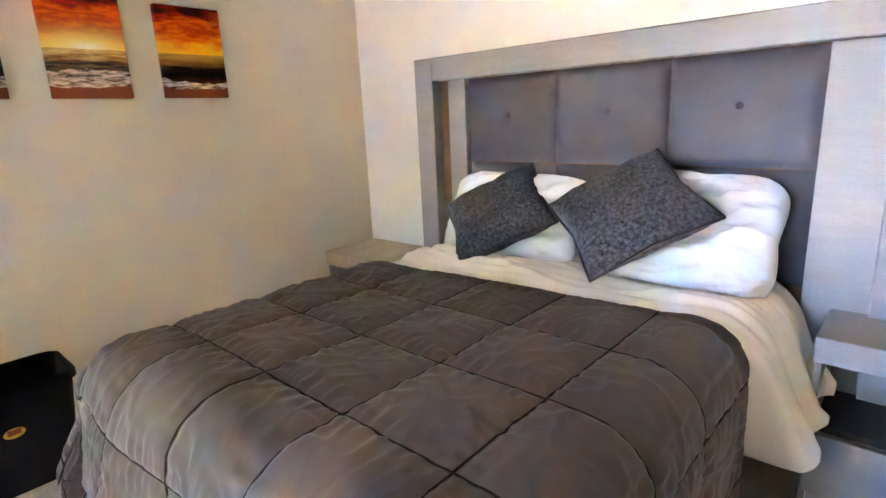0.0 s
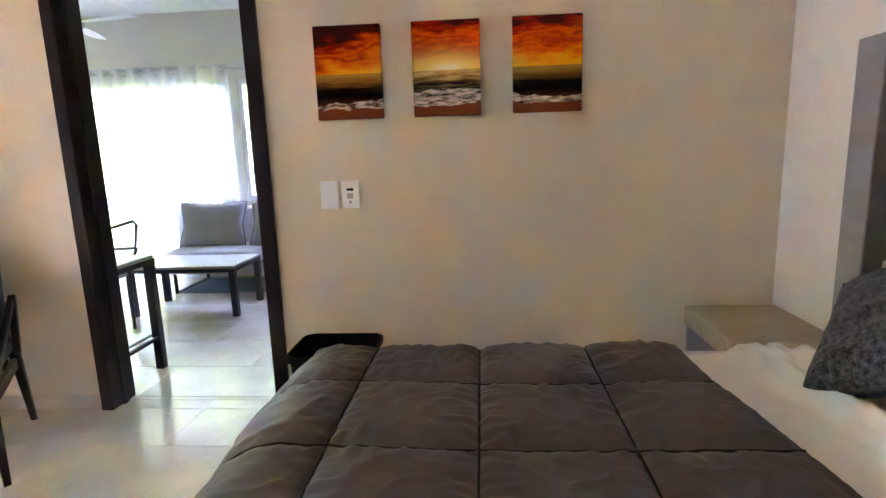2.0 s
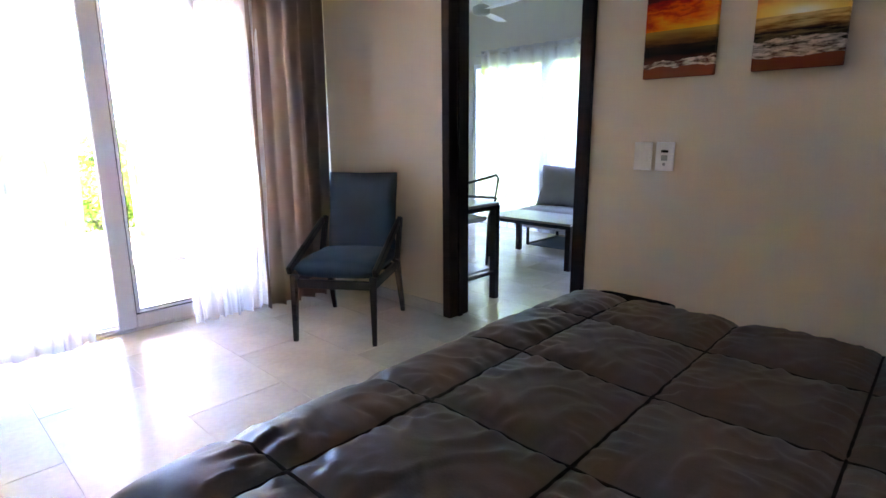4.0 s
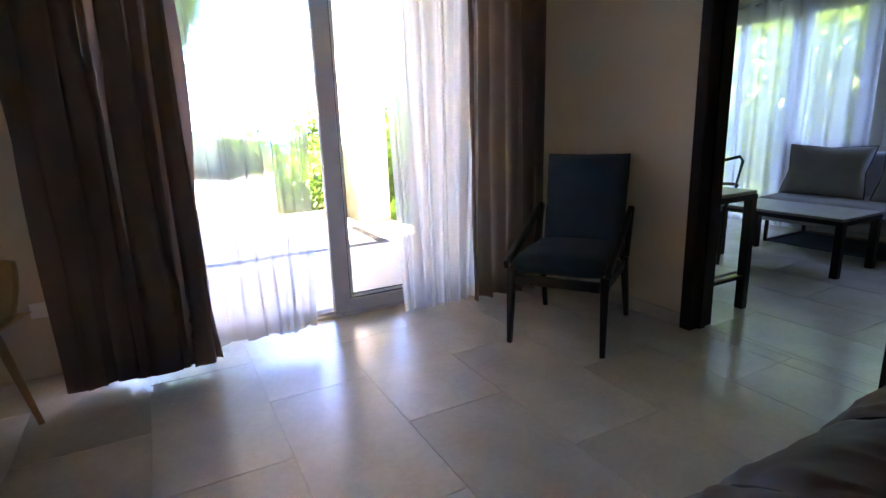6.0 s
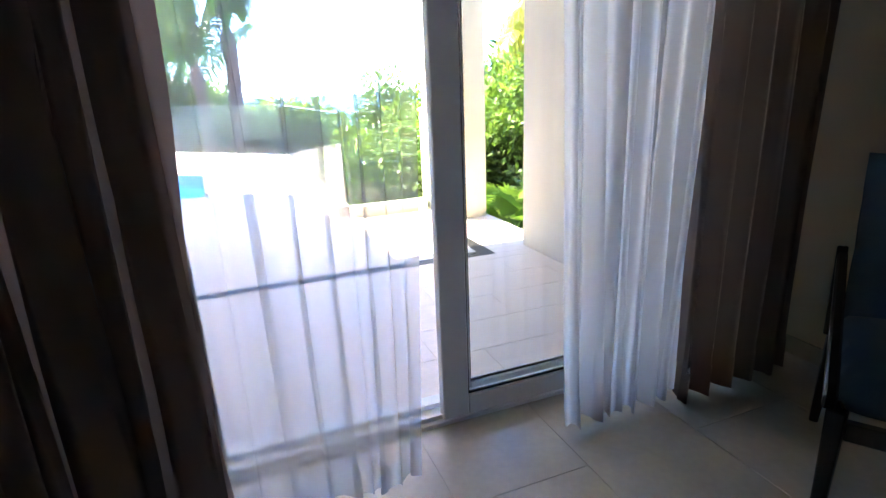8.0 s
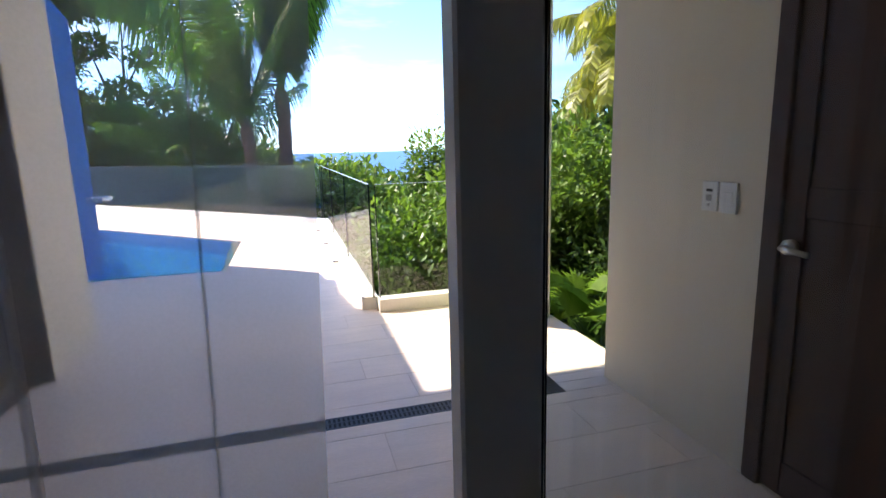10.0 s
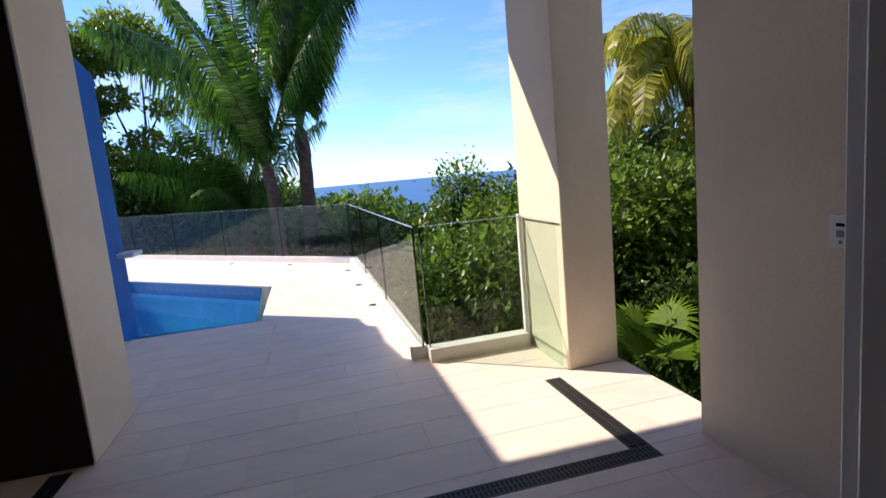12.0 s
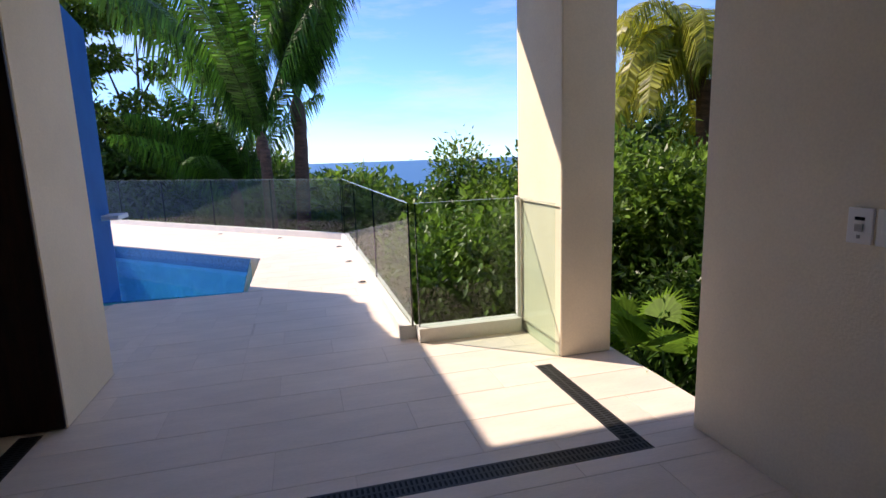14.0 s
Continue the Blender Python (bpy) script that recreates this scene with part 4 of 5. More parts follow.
# ---- curtains ----
def curtain(name, label, category, x, ya, yb, ztop, folds, depth, material, gather=1.0, hem=0.02, seed=0, skew=0.0, splay=0.0, band=0.06, overlap=0.0):
    """Pleated cloth along y at x, hung from ztop. splay widens the hem towards its free side."""
    t = thing(name, label, category, Matrix.Translation((x, 0, 0)))
    nu, nv = folds * 14, 28

    def place(u, v):
        z = hem + v * (ztop - hem)
        warp = u + 0.10 * gather * noise.noise(Vector((u * 5, seed, 0))) + 0.02 * noise.noise(Vector((u * 3, seed, v * 2)))
        ph = warp * folds * math.tau
        amp = depth * (0.7 + 0.5 * noise.noise(Vector((u * 7, seed + 5, v * 0.8)))) * (1.0 + 0.25 * (1 - v))
        xx = amp * math.sin(ph) + 0.3 * amp * math.sin(2 * ph + 1) + 0.10 * amp * math.sin(5 * ph + 9 * noise.noise(Vector((u * 4, seed, v))))
        yy = ya + u * (yb - ya) + 0.3 * depth * math.cos(ph) + overlap * (0.6 + 0.9 * noise.noise(Vector((u * 6, seed + 2, v * 0.5)))) * math.sin(2 * ph) + splay * (1 - v) * u + skew * (1 - v)
        return (xx, yy, z + 0.006 * math.sin(ph + 1) * (1 - v))

    part("cloth", grid(nu, nv, place), material, t, smooth=True)
    part("hem", grid(nu, 3, lambda u, v: Vector(place(u, v * band)) + Vector((0.004, 0, 0))), material, t, smooth=True)
    part("heading", grid(nu, 2, lambda u, v: Vector(place(u, 1 - 0.04 * v)) + Vector((0.004, 0, 0))), material, t, smooth=True)
    return t


def voile(label, x, ya, yb, ztop, hem, folds, waves, depth, material, seed, ragged=0.03):
    """A sheer hung nearly flat, with long narrow pleats (place 0 to 1, width in metres) where the cloth doubles over itself."""
    t = thing("sheer_curtain", label, "curtain", Matrix.Translation((x, 0, 0)))
    nu, nv = 420, 26
    slack = sum(w for _, w in folds)

    def place(u, v):
        yy, xx = ya - slack + u * (yb - ya + 2 * slack), 0.0
        for k, (at, w) in enumerate(folds):
            c = at + 0.012 * noise.noise(Vector((seed, k * 3.1, v * 1.5)))
            f = (u - c) / 0.010
            wide = w * (0.75 + 0.5 * noise.noise(Vector((k * 7.3, seed, v * 1.2)))) * (0.8 + 0.5 * (1 - v))
            yy -= wide * math.tanh(f)
            xx += 0.012 * (1 - math.tanh(f * 0.6) ** 2)
        drift = 0.012 * noise.noise(Vector((u * 4, seed, v * 1.3))) * (1.2 - v)
        xx += depth * (math.sin(u * waves * math.tau + 2.5 * noise.noise(Vector((u * 3, seed, v * 0.7)))) + 0.5 * math.sin(u * waves * 15.1 + seed)) * (0.7 + 0.5 * (1 - v)) + drift
        low = hem + ragged * noise.noise(Vector((u * 6, seed + 1, 0)))
        return (xx, yy + drift, low + v * (ztop - low))

    part("cloth", grid(nu, nv, place), material, t, smooth=True)
    part("hem", grid(nu, 3, lambda u, v: Vector(place(u, v * 0.055)) + Vector((0.004, 0, 0))), material, t, smooth=True)
    part("heading", grid(nu, 2, lambda u, v: Vector(place(u, 1 - 0.04 * v)) + Vector((0.004, 0, 0))), material, t, smooth=True)
    return t


voile("white sheer voile curtain hanging to the floor", -2.15, -2.52, -1.80, 2.16, 0.10,
      [(0.09, 0.026), (0.23, 0.022), (0.35, 0.016), (0.45, 0.026), (0.57, 0.022), (0.67, 0.036), (0.745, 0.018), (0.805, 0.036), (0.88, 0.018), (0.955, 0.024)], 5, 0.012, M["sheer"], 3)
voile("white sheer voile curtain gathered beside the door", -2.27, -1.215, -0.70, 2.16, 0.03,
      [(0.06, 0.016), (0.13, 0.020), (0.22, 0.022), (0.33, 0.020), (0.42, 0.026), (0.53, 0.022), (0.62, 0.026), (0.73, 0.022), (0.84, 0.026), (0.93, 0.02)], 6, 0.026, M["sheer_thick"], 8, 0.02)
curtain("drape", "grey taupe blackout drape drawn aside", "curtain", -2.12, -2.88, -2.295, 2.20, 7, 0.072, M["drape"], 0.7, 0.05, 12, overlap=0.065)
curtain("drape", "grey taupe blackout drape drawn aside", "curtain", -2.24, -0.76, -0.20, 2.20, 5, 0.055, M["drape"], 0.8, 0.02, 21)
rod = thing("curtain_rod", "dark metal curtain rod above the sliding door", "curtain rod")
part("rod", tube([(-2.22, -3.05, 2.22), (-2.22, -0.14, 2.22)], 0.014, 12), M["black_metal"], rod, smooth=True)
for y in (-3.05, -0.14):
    bm = bmesh.new()
    bmesh.ops.create_uvsphere(bm, u_segments=14, v_segments=10, radius=0.028)
    bmesh.ops.translate(bm, verts=bm.verts, vec=(-2.22, y, 2.22))
    part("finial", bm, M["black_metal"], rod, smooth=True)
for y in (-2.98, -0.17):
    part("bracket", bar((-2.478, y, 2.22), (-2.22, y, 2.22), 0.016), M["black_metal"], rod)


# ---- blue armchair ----
def blue_chair():
    f = Vector((0.555, -0.832, 0)).normalized()
    m = Matrix.Translation((-1.565, -0.525, 0)) @ Matrix.Rotation(math.atan2(f.x, -f.y), 4, "Z")
    t = thing("armchair", "navy blue upholstered chair with dark wooden frame", "chair", m)
    w, fr, bk = 0.235, -0.31, 0.31
    part("seat", pad(0.49, 0.52, 0.12, 0.22, 16, 0.02), M["navy"], t, smooth=True).matrix_local = Matrix.Translation((0, -0.04, 0.43))
    back = part("backrest", pad(0.46, 0.58, 0.10, 0.2, 16, 0.02), M["navy"], t, smooth=True)
    back.matrix_local = Matrix.Translation((0, 0.27, 0.66)) @ Matrix.Rotation(radians(80), 4, "X")
    for s in (-1, 1):
        part("leg", bar((s * w, fr + 0.02, 0.40), (s * (w + 0.005), fr, 0.0), 0.042, 0.036, 0.026), M["black_wood"], t)
        part("leg", bar((s * w, bk - 0.10, 0.42), (s * (w + 0.01), bk + 0.02, 0.0), 0.042, 0.036, 0.026), M["black_wood"], t)
        part("arm", bar((s * (w + 0.02), fr - 0.01, 0.425), (s * (w + 0.02), 0.22, 0.64), 0.030, 0.05, 0.026, 0.006), M["black_wood"], t)
        part("back_post", bar((s * (w + 0.02), 0.17, 0.40), (s * (w + 0.02), 0.27, 0.66), 0.028, 0.04), M["black_wood"], t)
        part("rail", box(s * w - 0.012, s * w + 0.012, fr + 0.04, bk - 0.12, 0.325, 0.375, 0.003), M["black_wood"], t)
    part("rail", box(-w + 0.02, w - 0.02, fr + 0.008, fr + 0.034, 0.325, 0.375, 0.003), M["black_wood"], t)
    part("rail", box(-w + 0.02, w - 0.02, bk - 0.13, bk - 0.105, 0.325, 0.375, 0.003), M["black_wood"], t)
    return t


blue_chair()


# ---- moulded chair by the drape ----
def shell_chair():
    t = thing("shell_chair", "beige moulded chair with cut-out back on wooden legs", "chair", Matrix.Translation((-1.88, -3.27, 0)) @ Matrix.Rotation(radians(60), 4, "Z"))

    def place(u, v):
        a = (u - 0.5) * 2
        if v < 0.5:
            k = v / 0.5
            return (a * 0.22, -0.22 + 0.42 * k, 0.45 - 0.02 * math.sin(k * math.pi) + 0.03 * abs(a) ** 3)
        k = (v - 0.5) / 0.5
        return (a * (0.22 - 0.03 * k), 0.20 + 0.08 * math.sin(k * math.pi / 2) - 0.05 * a * a * (1 - 0.2 * k), 0.45 + 0.23 * k + 0.03 * abs(a) ** 3 * (1 - k))

    bm = grid(24, 28, place)
    holes = [f for f in bm.faces if abs(f.calc_center_median().x) < 0.10 and 0.55 < f.calc_center_median().z < 0.61]
    bmesh.ops.delete(bm, geom=holes, context="FACES")
    bmesh.ops.solidify(bm, geom=bm.faces[:], thickness=0.014)
    part("shell", bm, M["shell"], t, smooth=True)
    for sx in (-1, 1):
        for sy in (-1, 1):
            part("leg", bar((sx * 0.14, sy * 0.14, 0.44), (sx * 0.20, sy * 0.20, 0.0), 0.034, 0.034, 0.022), M["beech"], t)


shell_chair()


# ---- living room ----
def low_table(name, label, x0, x1, y0, y1, top, leg, shelf=None):
    t = thing(name, label, "table", Matrix.Translation((x0, y0, 0)))
    w, d = x1 - x0, y1 - y0
    part("tabletop", box(0.004, w - 0.004, 0.004, d - 0.004, top - 0.02, top, 0.003), M["stone_top"], t, "grey stone tabletop")
    part("apron", join(box(0, w, 0, 0.02, top - 0.05, top - 0.021), box(0, w, d - 0.02, d, top - 0.05, top - 0.021), box(0, 0.02, 0.02, d - 0.02, top - 0.05, top - 0.021), box(w - 0.02, w, 0.02, d - 0.02, top - 0.05, top - 0.021)), M["black_metal"], t)
    for x in (leg / 2, w - leg / 2):
        for y in (leg / 2, d - leg / 2):
            part("leg", bar((x, y, 0), (x, y, top - 0.05), leg), M["black_metal"], t)
    if shelf:
        part("shelf", box(leg, w - leg, leg / 2, d - leg / 2, shelf, shelf + 0.018, 0.002), M["stone_top"], t)
        part("shelf_rail", join(box(leg, w - leg, 0.01, 0.03, shelf - 0.02, shelf), box(w - 0.03, w - 0.01, leg, d - leg, shelf - 0.02, shelf)), M["black_metal"], t)
    return t


low_table("coffee_table", "low coffee table with grey top and black legs", -2.16, -1.25, 1.56, 2.08, 0.42, 0.05)
low_table("side_table", "tall narrow table with grey top and lower shelf", -2.35, -1.245, 0.17, 0.565, 0.71, 0.05, 0.21)


def sofa():
    t = thing("sofa", "light grey armless sofa on black sled base", "sofa", Matrix.Translation((-2.36, 2.26, 0)))
    w = 2.05
    part("base", box(0.0, w, 0.0, 0.70, 0.20, 0.27, 0.01), M["sofa_grey"], t)
    for i in range(2):
        part("seat_cushion", pad(w / 2 - 0.005, 0.72, 0.16, 0.16, 16, 0.01), M["sofa_grey"], t, smooth=True).matrix_local = Matrix.Translation((w * (0.25 + 0.5 * i), 0.34, 0.335))
    for i in range(2):
        part("back_cushion", pad(w / 2 - 0.01, 0.42, 0.16, 0.2, 16, 0.02), M["sofa_grey"], t, smooth=True).matrix_local = Matrix.Translation((w * (0.25 + 0.5 * i), 0.66, 0.57)) @ Matrix.Rotation(radians(82), 4, "X")
    for x in (0.16, w - 0.2):
        part("sled", join(bar((x, 0.04, 0.012), (x, 0.66, 0.012), 0.03, 0.02), bar((x, 0.05, 0.02), (x, 0.05, 0.20), 0.03, 0.02), bar((x, 0.65, 0.02), (x, 0.65, 0.20), 0.03, 0.02)), M["black_metal"], t)


sofa()
for i, (x, turn) in enumerate(((-1.95, 4), (-1.24, -3), (-0.60, 5))):
    pillow_at("sofa_cushion", "grey oblong cushion with dark edge on the sofa", 0.66, 0.46, 0.17,
              Matrix.Translation((x, 2.66, 0.615)) @ Matrix.Rotation(radians(turn), 4, "Z") @ Matrix.Rotation(radians(72), 4, "X"), M["cushion_grey"], group="sofa cushions", piping=M["black_metal"])

put_structure("rug", box(-2.2, -0.9, 2.32, 2.92, 0.002, 0.010, 0.003), M["rug_blue"], "dark blue grey rug under the sofa", "rug")


def metal_chair():
    t = thing("dining_chair", "black metal framed armchair behind the side table", "chair", Matrix.Translation((-2.14, 1.02, 0)))
    part("seat", box(-0.25, 0.22, -0.22, 0.24, 0.42, 0.46, 0.01), M["cushion_grey"], t)
    part("backrest", bar((-0.27, 0.0, 0.44), (-0.36, 0.0, 0.84), 0.03, 0.44), M["cushion_grey"], t)
    for y in (-0.24, 0.26):
        part("leg", tube([(0.20, y, 0.0), (0.22, y, 0.45), (0.30, y, 0.63)], 0.012, 8), M["black_metal"], t, smooth=True)
        part("leg", tube([(-0.26, y, 0.0), (-0.27, y, 0.45)], 0.012, 8), M["black_metal"], t, smooth=True)
        part("armrest", tube([(-0.33, y, 0.66), (-0.05, y, 0.735), (0.30, y, 0.83), (0.325, y, 0.80), (0.29, y, 0.63), (-0.27, y, 0.61)], 0.012, 8), M["black_metal"], t, smooth=True)


metal_chair()

t = thing("sheer_curtain", "white sheer eyelet curtain over the living room window", "curtain", Matrix.Translation((0, 2.97, 0)))


def living_sheer(u, v):
    amp = 0.035 * (0.8 + 0.4 * noise.noise(Vector((u * 6, 2, v))))
    return (-3.42 + 1.62 * u, amp * math.sin(u * 9.5 * math.tau), 0.02 + v * 2.17)


part("cloth", grid(130, 24, living_sheer), M["sheer_thick"], t, smooth=True)
for k in range(10):
    ring_bm = tube([(-3.38 + 0.168 * k, 0.024 * math.cos(q * math.tau / 16), 2.14 + 0.024 * math.sin(q * math.tau / 16)) for q in range(17)], 0.005, 6, False)
    part("eyelet", ring_bm, M["chrome"], t, "steel eyelet ring", True)
t = thing("curtain_rod", "slim steel curtain rod over the window", "curtain rod")
part("rod", tube([(-3.5, 2.97, 2.14), (-0.5, 2.97, 2.14)], 0.012, 10), M["chrome"], t, smooth=True)
for x in (-3.45, -1.84, -0.55):
    part("bracket", bar((x, 3.048, 2.14), (x, 2.97, 2.14), 0.014), M["chrome"], t)


def ceiling_fan():
    t = thing("ceiling_fan", "white three-bladed ceiling fan hanging at rest", "ceiling fan", Matrix.Translation((-2.62, 2.0, 2.4)))
    part("rod", tube([(0, 0, 0.05), (0, 0, 0.29)], 0.012, 10), M["plastic_white"], t, smooth=True)
    part("canopy", tube([(0, 0, 0.315), (0, 0, 0.30), (0, 0, 0.25)], [0.06, 0.06, 0.03], 18), M["plastic_white"], t, smooth=True)
    part("motor", tube([(0, 0, -0.045), (0, 0, -0.03), (0, 0, 0.03), (0, 0, 0.06)], [0.05, 0.085, 0.09, 0.035], 22), M["plastic_grey"], t, smooth=True)
    for k in range(3):
        bm = grid(10, 3, lambda u, v: (0.10 + 0.52 * u, (v - 0.5) * (0.09 + 0.05 * math.sin(u * 2.6)), 0.012 * (v - 0.5)))
        bmesh.ops.solidify(bm, geom=bm.faces[:], thickness=0.008)
        bmesh.ops.rotate(bm, verts=bm.verts, cent=(0, 0, 0), matrix=Matrix.Rotation(radians(-12 + 120 * k), 3, "Z"))
        part("blade", bm, M["plastic_white"], t)


ceiling_fan()


# ---- ground, sea ----
def slope(x, y):
    """Height of the hillside that falls away from the terrace to the shore."""
    d = max(0.0, -5.0 - x, y - 0.1, -7.5 - y)
    z = -1.4 - 0.40 * max(0.0, d - 1.5) if d > 0 else -0.9
    if x > 0 and y > 0:
        z = -0.5
    return max(-31.0, z)


def place_ground(u, v):
    a, b = 2 * u - 1, 2 * v - 1
    x, y = -30 + math.copysign(abs(a) ** 2.5, a) * 260, math.copysign(abs(b) ** 2.5, b) * 260
    return (x, y, slope(x, y) + 0.4 * noise.noise(Vector((x * 0.15, y * 0.15, 0))) * (0 if abs(x) < 12 and abs(y) < 8 else 1) - 0.45)


ground = put_structure("ground", grid(90, 90, place_ground), M["earth"], "wooded hillside falling towards the sea", "ground")
put_structure("sea", grid(2, 2, lambda u, v: (-4600 + 4500 * u, -4500 + 9000 * v, -30.0)), M["sea"], "wide blue sea under the horizon", "sea")

# ---- floors, tile by tile ----
def slab_under(name, pts, z0, z1, label):
    return put_structure(name, prism(pts, z0, z1), M["grout_out"] if name == "terrace_floor" else M["grout"], label, "floor")


floor_in = slab_under("floor", [(-2.66, -3.75), (2.04, -3.75), (2.04, 3.05), (-2.66, 3.05)], -0.15, 0.0012, "beige porcelain tiled floor")
floor_lw = slab_under("floor_living", [(-4.21, -0.03), (-2.661, -0.03), (-2.661, 3.05), (-4.21, 3.05)], -0.15, 0.0012, "beige porcelain tiled floor")
terrace = slab_under("terrace_floor", [(-2.661, -6.85), (-2.661, -0.031), (-4.5, -0.031), (-4.5, 0.04), (-6.07, 0.04), (-6.07, -1.10), (-11.2, -1.17), (-11.3, -1.2), (-9.9, -2.45), (-8.03, -2.35), (-7.98, -3.85), (-8.05, -6.85)], -0.3, -0.0016, "pale tiled terrace floor")

tile_meshes = {}


def inside(x, y, poly):
    hit = False
    for (x0, y0), (x1, y1) in zip(poly, poly[1:] + poly[:1]):
        if (y0 > y) != (y1 > y) and x < (x1 - x0) * (y - y0) / (y1 - y0) + x0:
            hit = not hit
    return hit


def tile(parent, x0, x1, y0, y1, z, material, thick=0.006):
    """One floor tile with eased edges; tiles of one size share a mesh."""
    if x1 - x0 < 0.03 or y1 - y0 < 0.03:
        return
    key = (round(x1 - x0, 3), round(y1 - y0, 3), material.name)
    if key not in tile_meshes:
        w, d = (x1 - x0) / 2 - 0.0011, (y1 - y0) / 2 - 0.0011
        bm = bmesh.new()
        lo = [bm.verts.new((sx * w, sy * d, 0)) for sx, sy in ((-1, -1), (1, -1), (1, 1), (-1, 1))]
        hi = [bm.verts.new((sx * (w - 0.001), sy * (d - 0.001), thick)) for sx, sy in ((-1, -1), (1, -1), (1, 1), (-1, 1))]
        bm.faces.new(hi)
        for i in range(4):
            bm.faces.new((lo[i], lo[(i + 1) % 4], hi[(i + 1) % 4], hi[i]))
        me = bpy.data.meshes.new("tile")
        bm.to_mesh(me)
        bm.free()
        me.materials.append(material)
        tile_meshes[key] = me
    ob = new("tile", tile_meshes[key])
    ob.location = ((x0 + x1) / 2, (y0 + y1) / 2, z)
    ob.parent = parent


def lay(parent, bx0, bx1, by0, by1, lx, ly, ox, oy, shift, along, z, material, keep=None):
    """Tiles lx by ly in running bond over a rectangle, cut at its edges; rows run along x or y."""
    if along == "x":
        j0, j1 = math.floor((by0 - oy) / ly), math.ceil((by1 - oy) / ly)
        for j in range(j0, j1):
            off = ox + (shift * lx if j % 2 else 0)
            for i in range(math.floor((bx0 - off) / lx), math.ceil((bx1 - off) / lx)):
                r = (max(bx0, off + i * lx), min(bx1, off + (i + 1) * lx), max(by0, oy + j * ly), min(by1, oy + (j + 1) * ly))
                if r[1] > r[0] and r[3] > r[2] and (keep is None or keep((r[0] + r[1]) / 2, (r[2] + r[3]) / 2)):
                    tile(parent, *r, z, material)
    else:
        i0, i1 = math.floor((bx0 - ox) / lx), math.ceil((bx1 - ox) / lx)
        for i in range(i0, i1):
            off = oy + (shift * ly * (i % 3))
            for j in range(math.floor((by0 - off) / ly), math.ceil((by1 - off) / ly)):
                r = (max(bx0, ox + i * lx), min(bx1, ox + (i + 1) * lx), max(by0, off + j * ly), min(by1, off + (j + 1) * ly))
                if r[1] > r[0] and r[3] > r[2] and (keep is None or keep((r[0] + r[1]) / 2, (r[2] + r[3]) / 2)):
                    tile(parent, *r, z, material)


lay(floor_in, -2.48, 2.04, -3.75, 0.0, 0.91, 0.45, -1.17, -1.70, 0.5, "x", -0.003, M["tile_in"])
lay(floor_in, -1.19, -0.325, 0.0, 0.14, 0.91, 0.45, -1.17, -1.70, 0.5, "x", -0.003, M["tile_in"])
lay(floor_in, -2.66, 2.04, 0.14, 3.05, 0.91, 0.45, -1.17, -1.70, 0.5, "x", -0.003, M["tile_in"])
lay(floor_lw, -4.21, -2.66, -0.03, 3.05, 0.91, 0.45, -1.17, -1.70, 0.5, "x", -0.003, M["tile_in"])
TX = M["tile_out"]
DX0, DX1, DY0, DY1 = -4.36, -4.255, -0.575, -0.47
for area in ((DX1, -2.66, -6.85, -0.18), (-4.36, DX1, DY1, -0.18), (-5.35, -4.36, DY1, 0.04), (-5.35, -5.28, DY0, DY1), (-5.35, DX0, -3.22, DY0), (-5.95, -5.35, -3.13, 0.04),
             (-6.05, -5.95, -1.10, 0.04), (-5.32, DX0, -6.85, -3.33), (-8.05, -5.95, -2.35, -1.10), (-8.02, -5.95, -3.13, -2.35), (-8.02, -6.05, -3.72, -3.13), (-11.15, -8.05, -2.50, -1.16)):
    lay(terrace, *area, 0.30, 0.90, -4.75, -0.30, 0.37, "y", -0.006, TX)
deck = slab_under("pool_deck", [(-10.03, -2.55), (-9.95, -2.45), (-11.25, -1.22), (-17.2, -7.0), (-14.6, -7.0), (-12.36, -4.95)], -0.3, 0.0015, "pale sunlit pool surround")
deck.data.materials[0] = M["tile_out"]

# drain channels
drain = thing("floor_drain", "black slotted linear floor drain", "drain", kind="structure")


def channel(x0, x1, y0, y1, along):
    part("bed", box(x0, x1, y0, y1, -0.0055, -0.0010), M["pit"], drain)
    n = int(((x1 - x0) if along == "x" else (y1 - y0)) / 0.022)
    pieces = [box(x0, x1, y0, y0 + 0.012, -0.0045, 0.001), box(x0, x1, y1 - 0.012, y1, -0.0045, 0.001)] if along == "x" else [box(x0, x0 + 0.012, y0, y1, -0.0045, 0.001), box(x1 - 0.012, x1, y0, y1, -0.0045, 0.001)]
    mid = (y0 + y1) / 2 if along == "x" else (x0 + x1) / 2
    pieces.append(box(x0, x1, mid - 0.005, mid + 0.005, -0.0045, 0.001) if along == "x" else box(mid - 0.005, mid + 0.005, y0, y1, -0.0045, 0.001))
    for k in range(n):
        if along == "x":
            a = x0 + k * 0.022
            pieces.append(box(a, a + 0.011, y0 + 0.012, y1 - 0.012, -0.0045, 0.0006))
        else:
            a = y0 + k * 0.022
            pieces.append(box(x0 + 0.012, x1 - 0.012, a, a + 0.011, -0.0045, 0.0006))
    part("grate", join(*pieces), M["drain"], drain)


